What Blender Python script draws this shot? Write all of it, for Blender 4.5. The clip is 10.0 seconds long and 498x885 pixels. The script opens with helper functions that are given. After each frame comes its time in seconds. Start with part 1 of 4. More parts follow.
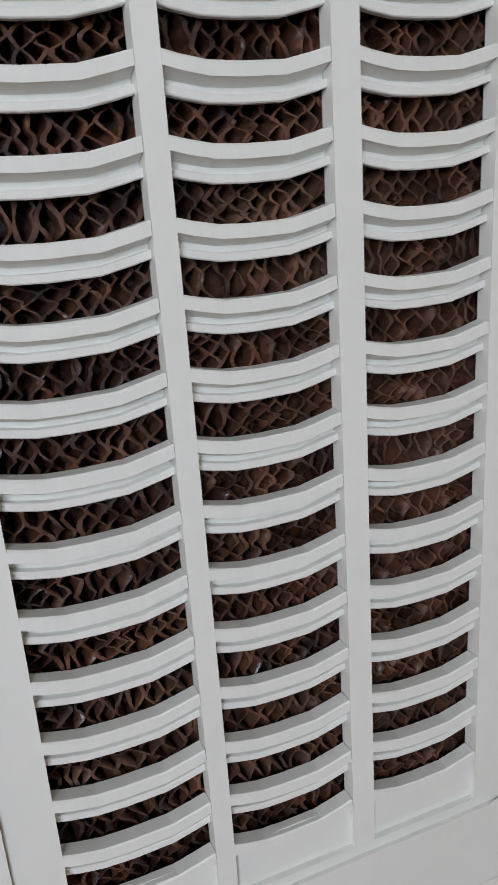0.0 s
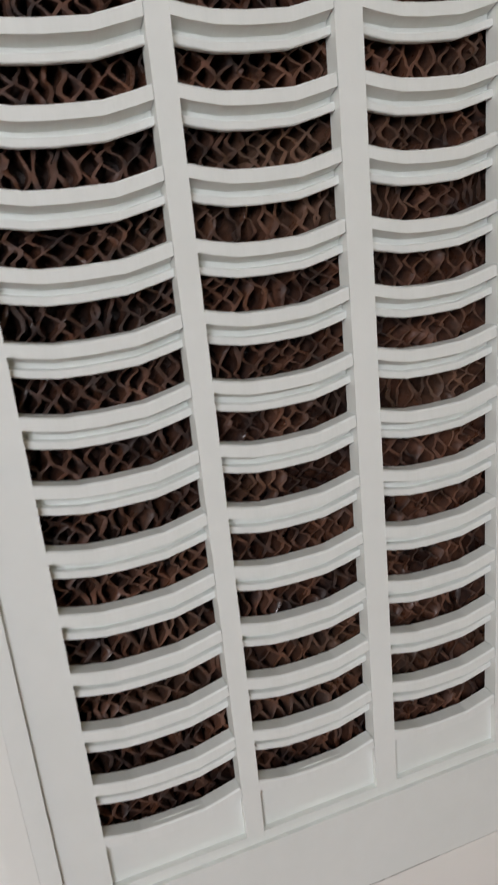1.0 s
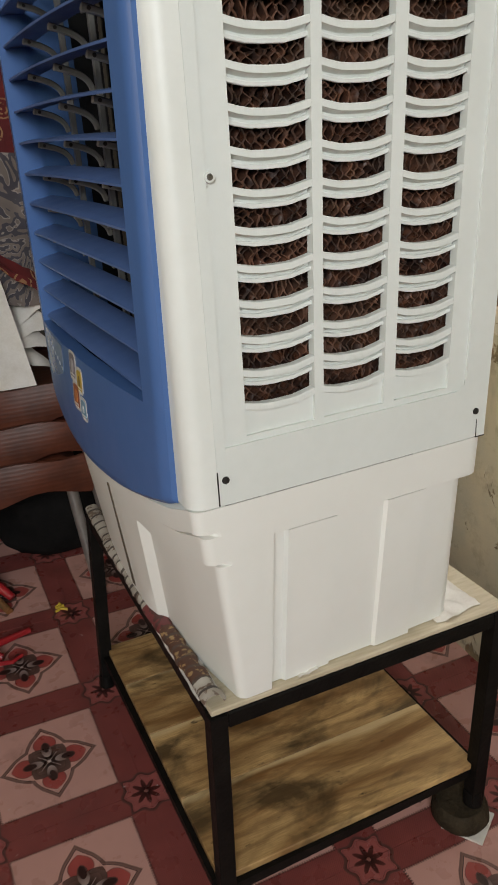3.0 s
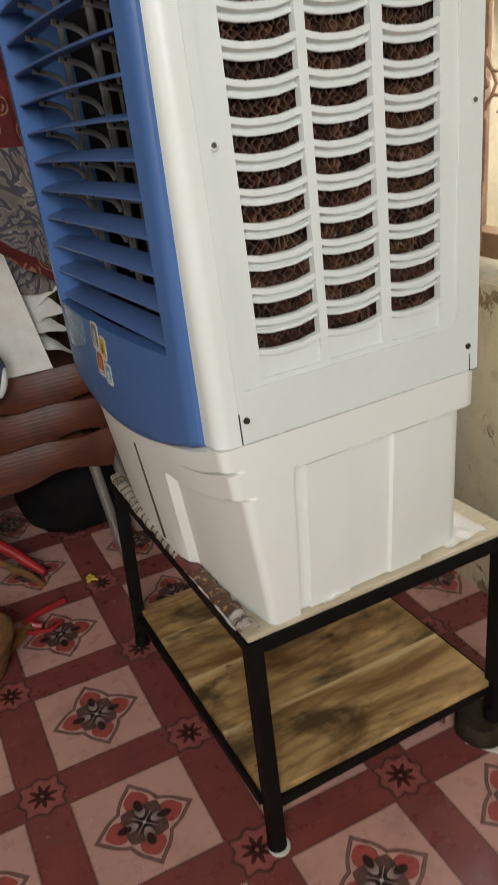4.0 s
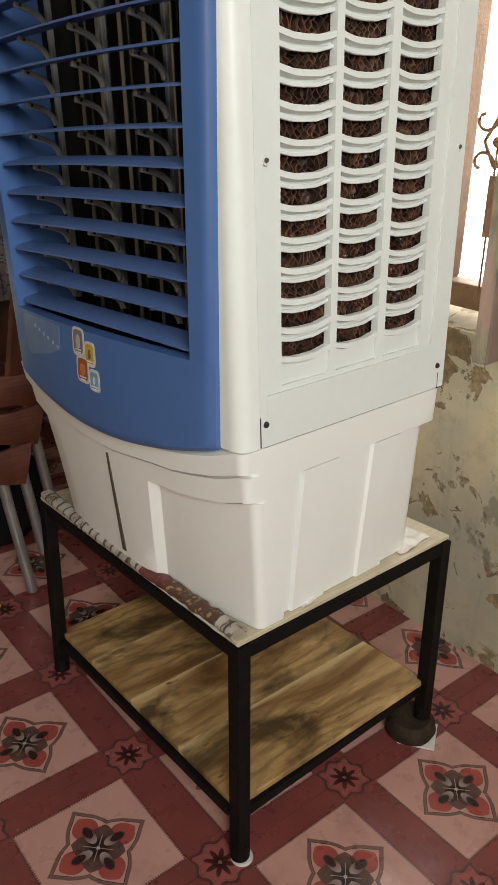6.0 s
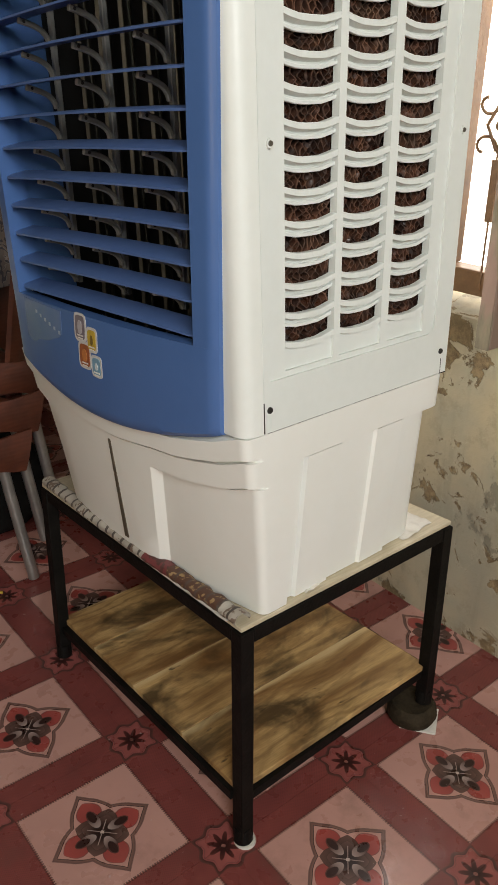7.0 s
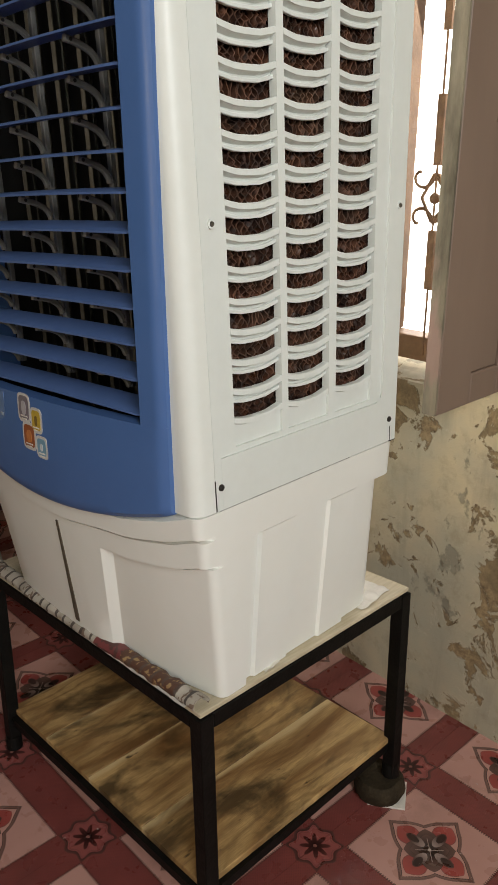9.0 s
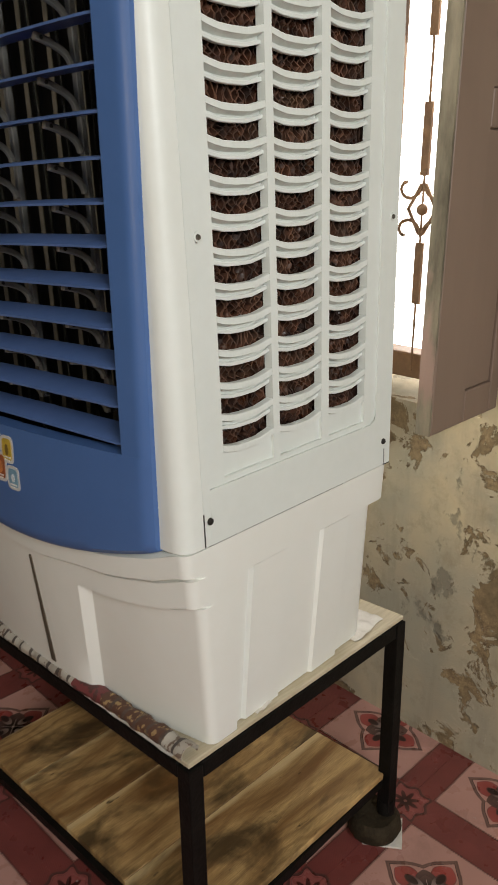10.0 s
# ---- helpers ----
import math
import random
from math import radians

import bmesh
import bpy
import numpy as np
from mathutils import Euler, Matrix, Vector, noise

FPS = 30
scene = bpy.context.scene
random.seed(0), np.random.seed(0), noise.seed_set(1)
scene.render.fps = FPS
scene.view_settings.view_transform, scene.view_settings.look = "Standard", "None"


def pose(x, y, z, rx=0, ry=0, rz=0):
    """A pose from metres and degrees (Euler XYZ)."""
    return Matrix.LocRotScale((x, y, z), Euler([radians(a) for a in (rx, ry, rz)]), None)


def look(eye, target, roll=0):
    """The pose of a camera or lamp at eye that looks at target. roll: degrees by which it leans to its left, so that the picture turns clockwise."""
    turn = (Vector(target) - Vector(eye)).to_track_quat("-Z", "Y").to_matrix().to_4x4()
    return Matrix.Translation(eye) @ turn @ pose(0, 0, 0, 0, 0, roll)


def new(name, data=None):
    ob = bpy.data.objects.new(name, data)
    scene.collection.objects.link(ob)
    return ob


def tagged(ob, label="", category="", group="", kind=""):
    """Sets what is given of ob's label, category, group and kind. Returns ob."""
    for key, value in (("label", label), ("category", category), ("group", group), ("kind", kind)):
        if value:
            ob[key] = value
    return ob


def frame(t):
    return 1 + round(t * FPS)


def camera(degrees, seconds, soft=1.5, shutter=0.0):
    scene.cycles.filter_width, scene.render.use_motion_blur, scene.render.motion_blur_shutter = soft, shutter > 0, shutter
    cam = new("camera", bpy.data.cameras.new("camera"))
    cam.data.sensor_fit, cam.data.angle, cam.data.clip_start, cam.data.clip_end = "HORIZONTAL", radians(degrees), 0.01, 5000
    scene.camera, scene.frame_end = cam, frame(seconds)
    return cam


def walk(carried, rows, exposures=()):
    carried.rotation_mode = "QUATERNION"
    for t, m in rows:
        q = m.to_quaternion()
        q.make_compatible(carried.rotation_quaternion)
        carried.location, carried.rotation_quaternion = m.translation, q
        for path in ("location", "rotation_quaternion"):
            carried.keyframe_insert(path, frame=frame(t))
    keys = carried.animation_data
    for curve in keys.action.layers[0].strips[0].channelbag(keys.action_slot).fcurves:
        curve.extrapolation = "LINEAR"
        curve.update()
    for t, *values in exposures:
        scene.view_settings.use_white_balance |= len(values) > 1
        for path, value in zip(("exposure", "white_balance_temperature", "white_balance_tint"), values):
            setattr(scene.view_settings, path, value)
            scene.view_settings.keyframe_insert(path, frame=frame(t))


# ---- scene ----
cam = camera(35.8, 10.0, shutter=0.4)
PATH = [
    (0, (0.067, -0.403, 1.242), (0.699, 1.409, 0.676), -5.3),
    (0.5, (0.076, -0.420, 1.233), (0.684, 1.410, 0.702), -6.7),
    (1, (0.064, -0.427, 1.215), (0.623, 1.409, 0.653), -7.1),
    (1.2, (0.009, -0.443, 1.206), (0.699, 1.352, 0.658), -6.4),
    (1.5, (-0.082, -0.488, 1.209), (0.778, 1.216, 0.610), -4.9),
    (1.8, (-0.171, -0.547, 1.193), (0.743, 1.071, 0.452), -5.6),
    (2, (-0.203, -0.562, 1.195), (0.683, 1.059, 0.430), -5.2),
    (2.2, (-0.227, -0.571, 1.193), (0.626, 1.047, 0.385), -3.4),
    (2.5, (-0.243, -0.624, 1.162), (0.556, 1.019, 0.349), -1.6),
    (2.7, (-0.242, -0.680, 1.152), (0.530, 0.985, 0.362), -2.1),
    (3.8, (-0.304, -0.843, 1.147), (0.416, 0.868, 0.402), -7.6),
    (4, (-0.315, -0.842, 1.138), (0.412, 0.846, 0.347), -8.2),
    (4.5, (-0.382, -0.807, 1.136), (0.441, 0.808, 0.292), -7.1),
    (5, (-0.468, -0.767, 1.149), (0.545, 0.768, 0.362), -4.0),
    (5.5, (-0.545, -0.75, 1.139), (0.607, 0.714, 0.413), -1.6),
    (7, (-0.562, -0.74, 1.129), (0.587, 0.706, 0.361), -1.8),
    (7.5, (-0.562, -0.73, 1.13), (0.643, 0.689, 0.399), -1.6),
    (8, (-0.554, -0.723, 1.135), (0.676, 0.695, 0.445), -1.7),
    (8.5, (-0.547, -0.725, 1.139), (0.711, 0.687, 0.486), -2.1),
    (9, (-0.545, -0.723, 1.142), (0.737, 0.679, 0.517), -2.6),
    (9.5, (-0.545, -0.71, 1.144), (0.753, 0.687, 0.542), -2.7),
    (10, (-0.509, -0.655, 1.141), (0.831, 0.703, 0.54), -2.7),
]
EXPOSURES = [
    (0.0, -0.34, 6000, 17),
    (0.5, -0.32, 6200, 17),
    (1.0, -0.36, 6300, 17),
    (1.5, -0.50, 6400, 16),
    (1.9, -0.66, 6450, 15),
    (2.3, -0.46, 6450, 13),
    (2.6, -0.26, 6450, 11),
    (4.0, -0.10, 6450, 10),
    (5.0, 0.00, 6500, 10),
    (7.5, -0.03, 6600, 10),
    (9.0, -0.18, 6600, 10),
    (10.0, -0.22, 6600, 10),
]
# Everything is drawn square to the stand, which leans a little on the floor; LEVEL turns the whole place upright,
# and ROOM stands the walls and the window on the floor.
SLOPE_X, SLOPE_Y, FLOOR = -0.027, 0.060, 0.004
LEVEL = Vector((-SLOPE_X, -SLOPE_Y, 1)).rotation_difference(Vector((0, 0, 1))).to_matrix().to_4x4()
ROOM = Matrix.Translation((0, 0.12, 0.85)) @ Matrix.Rotation(math.atan(SLOPE_Y), 4, "X") @ Matrix.Translation((0, -0.12, -0.85))
walk(cam, [(t, LEVEL @ look(eye, target, roll)) for t, eye, target, roll in PATH], EXPOSURES)

# ---- light ----
world = bpy.data.worlds.new("sky")
scene.world = world
world.use_nodes = True
wn = world.node_tree
sky = wn.nodes.new("ShaderNodeTexSky")
sky.sky_type = "NISHITA"
sky.sun_disc = False
sky.sun_elevation = radians(48)
sky.sun_rotation = radians(100)
wn.nodes["Background"].inputs[1].default_value = 0.12
wn.links.new(sky.outputs[0], wn.nodes["Background"].inputs[0])


def area(name, m, sx, sy, power, colour):
    data = bpy.data.lights.new(name, "AREA")
    data.shape, data.size, data.size_y, data.energy, data.color = "RECTANGLE", sx, sy, power, colour
    ob = new(name, data)
    ob.matrix_world = m
    return ob


area("south_window_daylight", look((-1.15, -2.54, 2.20), (0.05, 0.0, 0.60)), 1.3, 1.2, 80, (0.98, 1.0, 0.985))
area("window_daylight", look((0.90, 0.235, 1.30), (0.0, 0.1, 0.9)), 0.45, 0.9, 5, (1.0, 0.98, 0.94))
area("west_window_daylight", look((-2.54, -0.88, 1.45), (0.0, 0.0, 0.75)), 0.6, 1.3, 12, (1.0, 0.80, 0.52))

# ---- material helpers ----


class X:
    """A number socket in a node tree, for writing arithmetic."""

    def __init__(self, tree, sock):
        self.t, self.s = tree, sock

    def op(self, kind, *others):
        n = self.t.nodes.new("ShaderNodeMath")
        n.operation = kind
        for k, v in enumerate((self, *others)):
            if isinstance(v, X):
                self.t.links.new(v.s, n.inputs[k])
            else:
                n.inputs[k].default_value = v
        return X(self.t, n.outputs[0])

    def __add__(self, o):
        return self.op("ADD", o)

    def __sub__(self, o):
        return self.op("SUBTRACT", o)

    def __mul__(self, o):
        return self.op("MULTIPLY", o)

    def __truediv__(self, o):
        return self.op("DIVIDE", o)

    def lt(self, o):
        return self.op("LESS_THAN", o)

    def gt(self, o):
        return self.op("GREATER_THAN", o)

    def mx(self, o):
        return self.op("MAXIMUM", o)

    def mn(self, o):
        return self.op("MINIMUM", o)

    def ab(self):
        return self.op("ABSOLUTE")

    def sin(self):
        return self.op("SINE")

    def sqrt(self):
        return self.op("SQRT")


class Mat:
    """A node material under construction."""

    def __init__(self, name, rough=0.5, metal=0.0):
        self.m = bpy.data.materials.new(name)
        self.m.use_nodes = True
        self.t = self.m.node_tree
        self.b = self.t.nodes["Principled BSDF"]
        self.b.inputs["Roughness"].default_value = rough
        self.b.inputs["Metallic"].default_value = metal
        tc = self.t.nodes.new("ShaderNodeTexCoord")
        self.obj = tc.outputs["Object"]

    def world(self):
        return self.t.nodes.new("ShaderNodeNewGeometry").outputs["Position"]

    def xyz(self, sock):
        n = self.t.nodes.new("ShaderNodeSeparateXYZ")
        self.t.links.new(sock, n.inputs[0])
        return [X(self.t, o) for o in n.outputs]

    def stretch(self, sock, sx, sy, sz):
        n = self.t.nodes.new("ShaderNodeMapping")
        n.inputs["Scale"].default_value = (sx, sy, sz)
        self.t.links.new(sock, n.inputs[0])
        return n.outputs[0]

    def shift_random(self, sock, amount=7.0):
        oi = self.t.nodes.new("ShaderNodeObjectInfo")
        n = self.t.nodes.new("ShaderNodeVectorMath")
        n.operation = "MULTIPLY_ADD"
        n.inputs[1].default_value = (1, 1, 1)
        c = self.t.nodes.new("ShaderNodeCombineXYZ")
        r = X(self.t, oi.outputs["Random"]) * amount
        for k in range(3):
            self.t.links.new(r.s, c.inputs[k])
        self.t.links.new(sock, n.inputs[0])
        self.t.links.new(c.outputs[0], n.inputs[2])
        return n.outputs[0]

    def noise(self, scale, vec=None, detail=4.0, rough=0.55, warp=0.0):
        n = self.t.nodes.new("ShaderNodeTexNoise")
        n.inputs["Scale"].default_value, n.inputs["Detail"].default_value = scale, detail
        n.inputs["Roughness"].default_value, n.inputs["Distortion"].default_value = rough, warp
        self.t.links.new(vec or self.obj, n.inputs["Vector"])
        return X(self.t, n.outputs[0])

    def ramp(self, fac, a, b):
        """0 below a, 1 above b."""
        n = self.t.nodes.new("ShaderNodeMapRange")
        n.inputs[1].default_value, n.inputs[2].default_value = a, b
        self.t.links.new(fac.s, n.inputs[0])
        return X(self.t, n.outputs[0])

    def mix(self, fac, a, b):
        n = self.t.nodes.new("ShaderNodeMix")
        n.data_type = "RGBA"
        if isinstance(fac, X):
            self.t.links.new(fac.s, n.inputs[0])
        else:
            n.inputs[0].default_value = fac
        for k, c in ((6, a), (7, b)):
            if isinstance(c, tuple):
                n.inputs[k].default_value = (*c, 1)
            else:
                self.t.links.new(c, n.inputs[k])
        return n.outputs[2]

    def colour(self, sock):
        if isinstance(sock, tuple):
            self.b.inputs["Base Color"].default_value = (*sock, 1)
        else:
            self.t.links.new(sock, self.b.inputs["Base Color"])
        return self

    def rough(self, x):
        self.t.links.new(x.s, self.b.inputs["Roughness"])
        return self

    def bump(self, height, strength=0.3, dist=0.002):
        n = self.t.nodes.new("ShaderNodeBump")
        n.inputs["Strength"].default_value, n.inputs["Distance"].default_value = strength, dist
        self.t.links.new(height.s, n.inputs["Height"])
        self.t.links.new(n.outputs[0], self.b.inputs["Normal"])
        return self


def plain(name, a, b, scale=6.0, rough=0.5, metal=0.0, bump=0.15, fine=220.0, dist=0.0006):
    """Two close tones in broad clouds, with a fine grain in the relief and the gloss."""
    k = Mat(name, rough, metal)
    k.colour(k.mix(k.ramp(k.noise(scale) * 0.7 + k.noise(scale * 9) * 0.3, 0.35, 0.68), a, b))
    f = k.noise(fine, detail=2)
    k.rough(k.noise(scale * 3) * 0.2 + (rough - 0.1))
    k.bump(f, bump, dist)
    return k.m


white_plastic = plain("white_plastic", (0.78, 0.80, 0.765), (0.72, 0.74, 0.695), 5, 0.42)
grill_plastic = plain("grill_plastic", (0.735, 0.765, 0.735), (0.685, 0.715, 0.68), 7, 0.45)
tank_plastic = plain("tank_plastic", (0.845, 0.855, 0.81), (0.815, 0.82, 0.765), 4, 0.40)
film_blue = plain("film_blue", (0.135, 0.205, 0.37), (0.105, 0.18, 0.355), 30, 0.22)
blue_plastic = plain("blue_plastic", (0.072, 0.150, 0.36), (0.062, 0.135, 0.33), 5, 0.36)
slat_blue = plain("slat_blue", (0.092, 0.160, 0.37), (0.078, 0.142, 0.33), 9, 0.40)
grey_plastic = plain("grey_plastic", (0.22, 0.215, 0.20), (0.15, 0.147, 0.14), 12, 0.45)
dash_print = plain("dash_print", (0.32, 0.38, 0.48), (0.26, 0.32, 0.42), 60, 0.4)
# near-black stand-in for the shade inside the cooler
inner_shade = plain("inner_shade", (0.010, 0.0095, 0.009), (0.006, 0.006, 0.006), 9, 0.5)
rib_plastic = plain("rib_plastic", (0.030, 0.026, 0.020), (0.006, 0.005, 0.004), 26, 0.35)
vane_rim = plain("vane_rim", (0.115, 0.098, 0.070), (0.055, 0.047, 0.034), 30, 0.4)
screw_steel = plain("screw_steel", (0.26, 0.25, 0.24), (0.12, 0.12, 0.11), 400, 0.3, 0.9)
# brown of the shadow in the tank's slot
slot_shade = plain("slot_shadow", (0.10, 0.078, 0.052), (0.065, 0.050, 0.034), 40, 0.8)
black_gap = plain("black_gap", (0.012, 0.010, 0.008), (0.022, 0.018, 0.014), 40, 0.7)
black_paint = plain("black_paint", (0.004, 0.0036, 0.0032), (0.009, 0.008, 0.007), 25, 0.5, 0.0, 0.4, 160, 0.001)
black_paint.node_tree.nodes["Principled BSDF"].inputs["Specular IOR Level"].default_value = 0.12
steel_tube = plain("steel_tube", (0.42, 0.41, 0.39), (0.30, 0.29, 0.27), 18, 0.35, 0.7)
rubber_white = plain("rubber_white", (0.62, 0.60, 0.55), (0.45, 0.42, 0.37), 30, 0.7)
stone_grey = plain("stone_grey", (0.020, 0.015, 0.009), (0.055, 0.041, 0.024), 22, 0.8, 0, 0.8, 90, 0.004)
stone_grey.node_tree.nodes["Principled BSDF"].inputs["Specular IOR Level"].default_value = 0.15
paper_white = plain("paper_white", (0.72, 0.69, 0.64), (0.60, 0.56, 0.50), 25, 0.75)
green_cloth = plain("green_cloth", (0.24, 0.28, 0.07), (0.16, 0.20, 0.05), 20, 0.85, 0, 0.6, 400, 0.001)
red_plastic = plain("red_plastic", (0.42, 0.02, 0.025), (0.30, 0.015, 0.02), 15, 0.35)
yellow_cloth = plain("yellow_cloth", (0.60, 0.42, 0.04), (0.45, 0.30, 0.03), 25, 0.7)
# ceiling and the other three walls: assumed tones, darkened to cut bounced light
ceiling_paint = plain("ceiling_paint", (0.30, 0.29, 0.27), (0.25, 0.24, 0.22), 2, 0.85)
dim_wall = plain("dim_wall", (0.15, 0.16, 0.15), (0.11, 0.12, 0.11), 2, 0.85)
# black for the shaded void under the chairs
void_black = plain("void_black", (0.006, 0.006, 0.006), (0.012, 0.011, 0.011), 14, 0.95, 0, 0.5, 200, 0.002)
void_black.node_tree.nodes["Principled BSDF"].inputs["Specular IOR Level"].default_value = 0.1
iron_rust = plain("iron_rust", (0.33, 0.19, 0.10), (0.17, 0.10, 0.06), 35, 0.7, 0.2, 0.7, 200, 0.002)
frame_wood = plain("frame_wood", (0.27, 0.15, 0.07), (0.16, 0.09, 0.045), 14, 0.6, 0, 0.5, 120, 0.002)


def pad_material():
    k = Mat("wet_cellulose", 0.55)
    c = k.mix(k.ramp(k.noise(45), 0.40, 0.68), (0.020, 0.008, 0.005), (0.130, 0.054, 0.030))
    k.colour(k.mix(k.ramp(k.noise(11), 0.50, 0.76) * 0.7, c, (0.150, 0.082, 0.050)))
    k.rough(k.ramp(k.noise(130), 0.3, 0.56) * 0.62 + 0.10)
    k.bump(k.noise(260), 0.5, 0.001)
    return k.m


def wood_material():
    k = Mat("acacia_wood", 0.38)
    v = k.shift_random(k.obj)
    x, y, z = k.xyz(v)
    bend = k.noise(2.6, k.stretch(v, 1.0, 2.2, 1.0), 4, 0.55) * 0.11
    lines = ((y + bend * 1.6) * 190.0 + k.noise(7.0, k.stretch(v, 1.0, 4.0, 1.0), 4) * 8.0).sin() * 0.5 + 0.5
    heart = k.noise(2.6, k.stretch(v, 1.0, 4.0, 1.0), 5, 0.55, 1.4)
    grain = k.noise(34.0, k.stretch(v, 1.0, 18.0, 4.0), 4, 0.65)
    c = k.mix(k.ramp(heart, 0.38, 0.64), (0.60, 0.395, 0.170), (0.235, 0.118, 0.040))
    c = k.mix(k.ramp(lines, 0.55, 1.0) * k.ramp(k.noise(2.5, v, 3), 0.35, 0.6) * 0.5, c, (0.17, 0.088, 0.034))
    c = k.mix(k.ramp(grain, 0.42, 0.75) * 0.55, c, (0.15, 0.080, 0.034))
    ex, ey, ez = k.xyz(k.obj)
    edge = ey + k.noise(3.0, k.stretch(v, 1.0, 0.4, 1.0), 3) * 0.07
    c = k.mix(k.ramp(edge, 0.099, 0.107) * 0.9, c, k.mix(grain, (0.72, 0.55, 0.30), (0.55, 0.39, 0.19)))
    stain = k.noise(5.0, k.stretch(v, 0.8, 1.5, 1.0), 6, 0.6, 0.4)
    c = k.mix(k.ramp(stain, 0.50, 0.62) * 0.88, c, (0.055, 0.034, 0.016))
    specks = k.noise(30.0, k.stretch(v, 0.5, 1.6, 1.0), 5, 0.7)
    c = k.mix(k.ramp(specks, 0.66, 0.72) * 0.8, c, (0.040, 0.022, 0.010))
    knot = k.noise(13.0, k.stretch(v, 1.0, 2.2, 1.0), 3)
    c = k.mix(k.ramp(knot, 0.70, 0.74) * 0.8, c, (0.035, 0.020, 0.010))
    k.colour(c)
    k.rough(grain * 0.25 + 0.26)
    k.bump(grain * 0.6 + lines * 0.4, 0.25, 0.001)
    return k.m


def ply_material():
    k = Mat("pale_plywood", 0.55)
    g = k.noise(20.0, k.stretch(k.obj, 1.0, 9.0, 1.0), 4)
    k.colour(k.mix(k.ramp(g, 0.3, 0.7), (0.60, 0.52, 0.38), (0.46, 0.39, 0.27)))
    k.bump(g, 0.3, 0.001)
    return k.m


def plaster_material():
    k = Mat("peeling_plaster", 0.85)
    p = k.obj
    big = k.noise(2.2, p, 4)
    c = k.mix(k.ramp(big, 0.35, 0.65), (0.60, 0.50, 0.32), (0.46, 0.40, 0.28))
    c = k.mix(k.ramp(k.noise(4.5, p, 5, 0.6), 0.48, 0.66) * 0.6, c, (0.38, 0.36, 0.28))
    c = k.mix(k.ramp(k.noise(17.0, p, 6, 0.7), 0.52, 0.72) * 0.5, c, (0.26, 0.20, 0.12))
    # damp streaks running down
    c = k.mix(k.ramp(k.noise(9.0, k.stretch(p, 1.0, 1.6, 0.25), 5, 0.6), 0.54, 0.70) * 0.45, c, (0.24, 0.20, 0.14))
    x, y, z = k.xyz(p)
    under_sill = k.ramp(z, 0.58, 0.66) * k.ramp(z, 0.76, 0.72)
    corner = k.ramp(y, 0.04, -0.06) * k.ramp(z, 0.14, 0.30) * k.ramp(z, 0.62, 0.46)
    foot = k.ramp(z, 0.06, 0.0)
    flake = k.noise(11.0, p, 9, 0.66, 0.5) + (k.noise(3.0, p, 2) - 0.5) * 0.30 + under_sill * 0.12 + corner * 0.15 + foot * 0.06
    lost = k.ramp(flake, 0.612, 0.634)
    rim = k.ramp(flake, 0.585, 0.610) * (lost * -1.0 + 1.0)
    under = k.mix(k.ramp(k.noise(45.0, p, 7, 0.75), 0.36, 0.64), (0.13, 0.085, 0.045), (0.44, 0.32, 0.17))
    under = k.mix(k.ramp(k.noise(8.0, p, 4), 0.45, 0.62) * 0.7, under, (0.19, 0.14, 0.075))
    c = k.mix(rim * 0.25, c, (0.68, 0.60, 0.45))
    c = k.mix(lost, c, under)
    grey = k.ramp(k.noise(6.2, k.stretch(p, 1.0, 1.3, 0.9), 8, 0.66), 0.620, 0.655)
    c = k.mix(grey * 0.65, c, k.mix(k.noise(50.0, p, 4), (0.125, 0.115, 0.085), (0.25, 0.23, 0.17)))
    k.colour(c)
    k.bump(k.noise(60.0, p, 6, 0.65) * 0.5 - lost * 0.9 - grey * 0.3, 0.7, 0.005)
    return k.m


def shutter_material():
    k = Mat("brown_shutter_paint", 0.5)
    n = k.noise(5.0, k.stretch(k.obj, 1.0, 1.0, 0.35), 4)
    c = k.mix(k.ramp(n, 0.3, 0.75), (0.235, 0.165, 0.125), (0.165, 0.112, 0.085))
    k.colour(c)
    k.bump(k.noise(80.0, k.stretch(k.obj, 1.0, 1.0, 0.15), 3), 0.2, 0.001)
    return k.m


def weathered_material():
    k = Mat("weathered_edge_wood", 0.85)
    n = k.noise(16.0, k.stretch(k.obj, 1.0, 1.0, 0.22), 6, 0.65)
    c = k.mix(k.ramp(n, 0.35, 0.62), (0.075, 0.062, 0.042), (0.26, 0.22, 0.155))
    c = k.mix(k.ramp(k.noise(12.0, k.stretch(k.obj, 1, 1, 0.4), 5), 0.58, 0.66), c, (0.30, 0.20, 0.16))
    k.colour(c)
    k.bump(n, 0.7, 0.003)
    return k.m


def weave_material():
    k = Mat("woven_brown_plastic", 0.50)
    x, y, z = k.xyz(k.obj)
    wave = k.noise(5.0) * 3.0
    line = ((z + y * 0.35) * 620.0 + wave).sin() * 0.5 + 0.5
    knots = ((x + y * 0.3) * 210.0 + wave).sin() * 0.5 + 0.5
    c = k.mix(k.ramp(k.noise(9.0, None, 5), 0.35, 0.68), (0.135, 0.037, 0.017), (0.060, 0.017, 0.009))
    k.colour(k.mix(k.ramp(k.noise(60.0, k.stretch(k.obj, 0.4, 1.0, 2.0)), 0.45, 0.75) * 0.5, c, (0.045, 0.015, 0.009)))
    k.bump(line * 0.6 + knots * 0.4, 0.22, 0.0016)
    return k.m


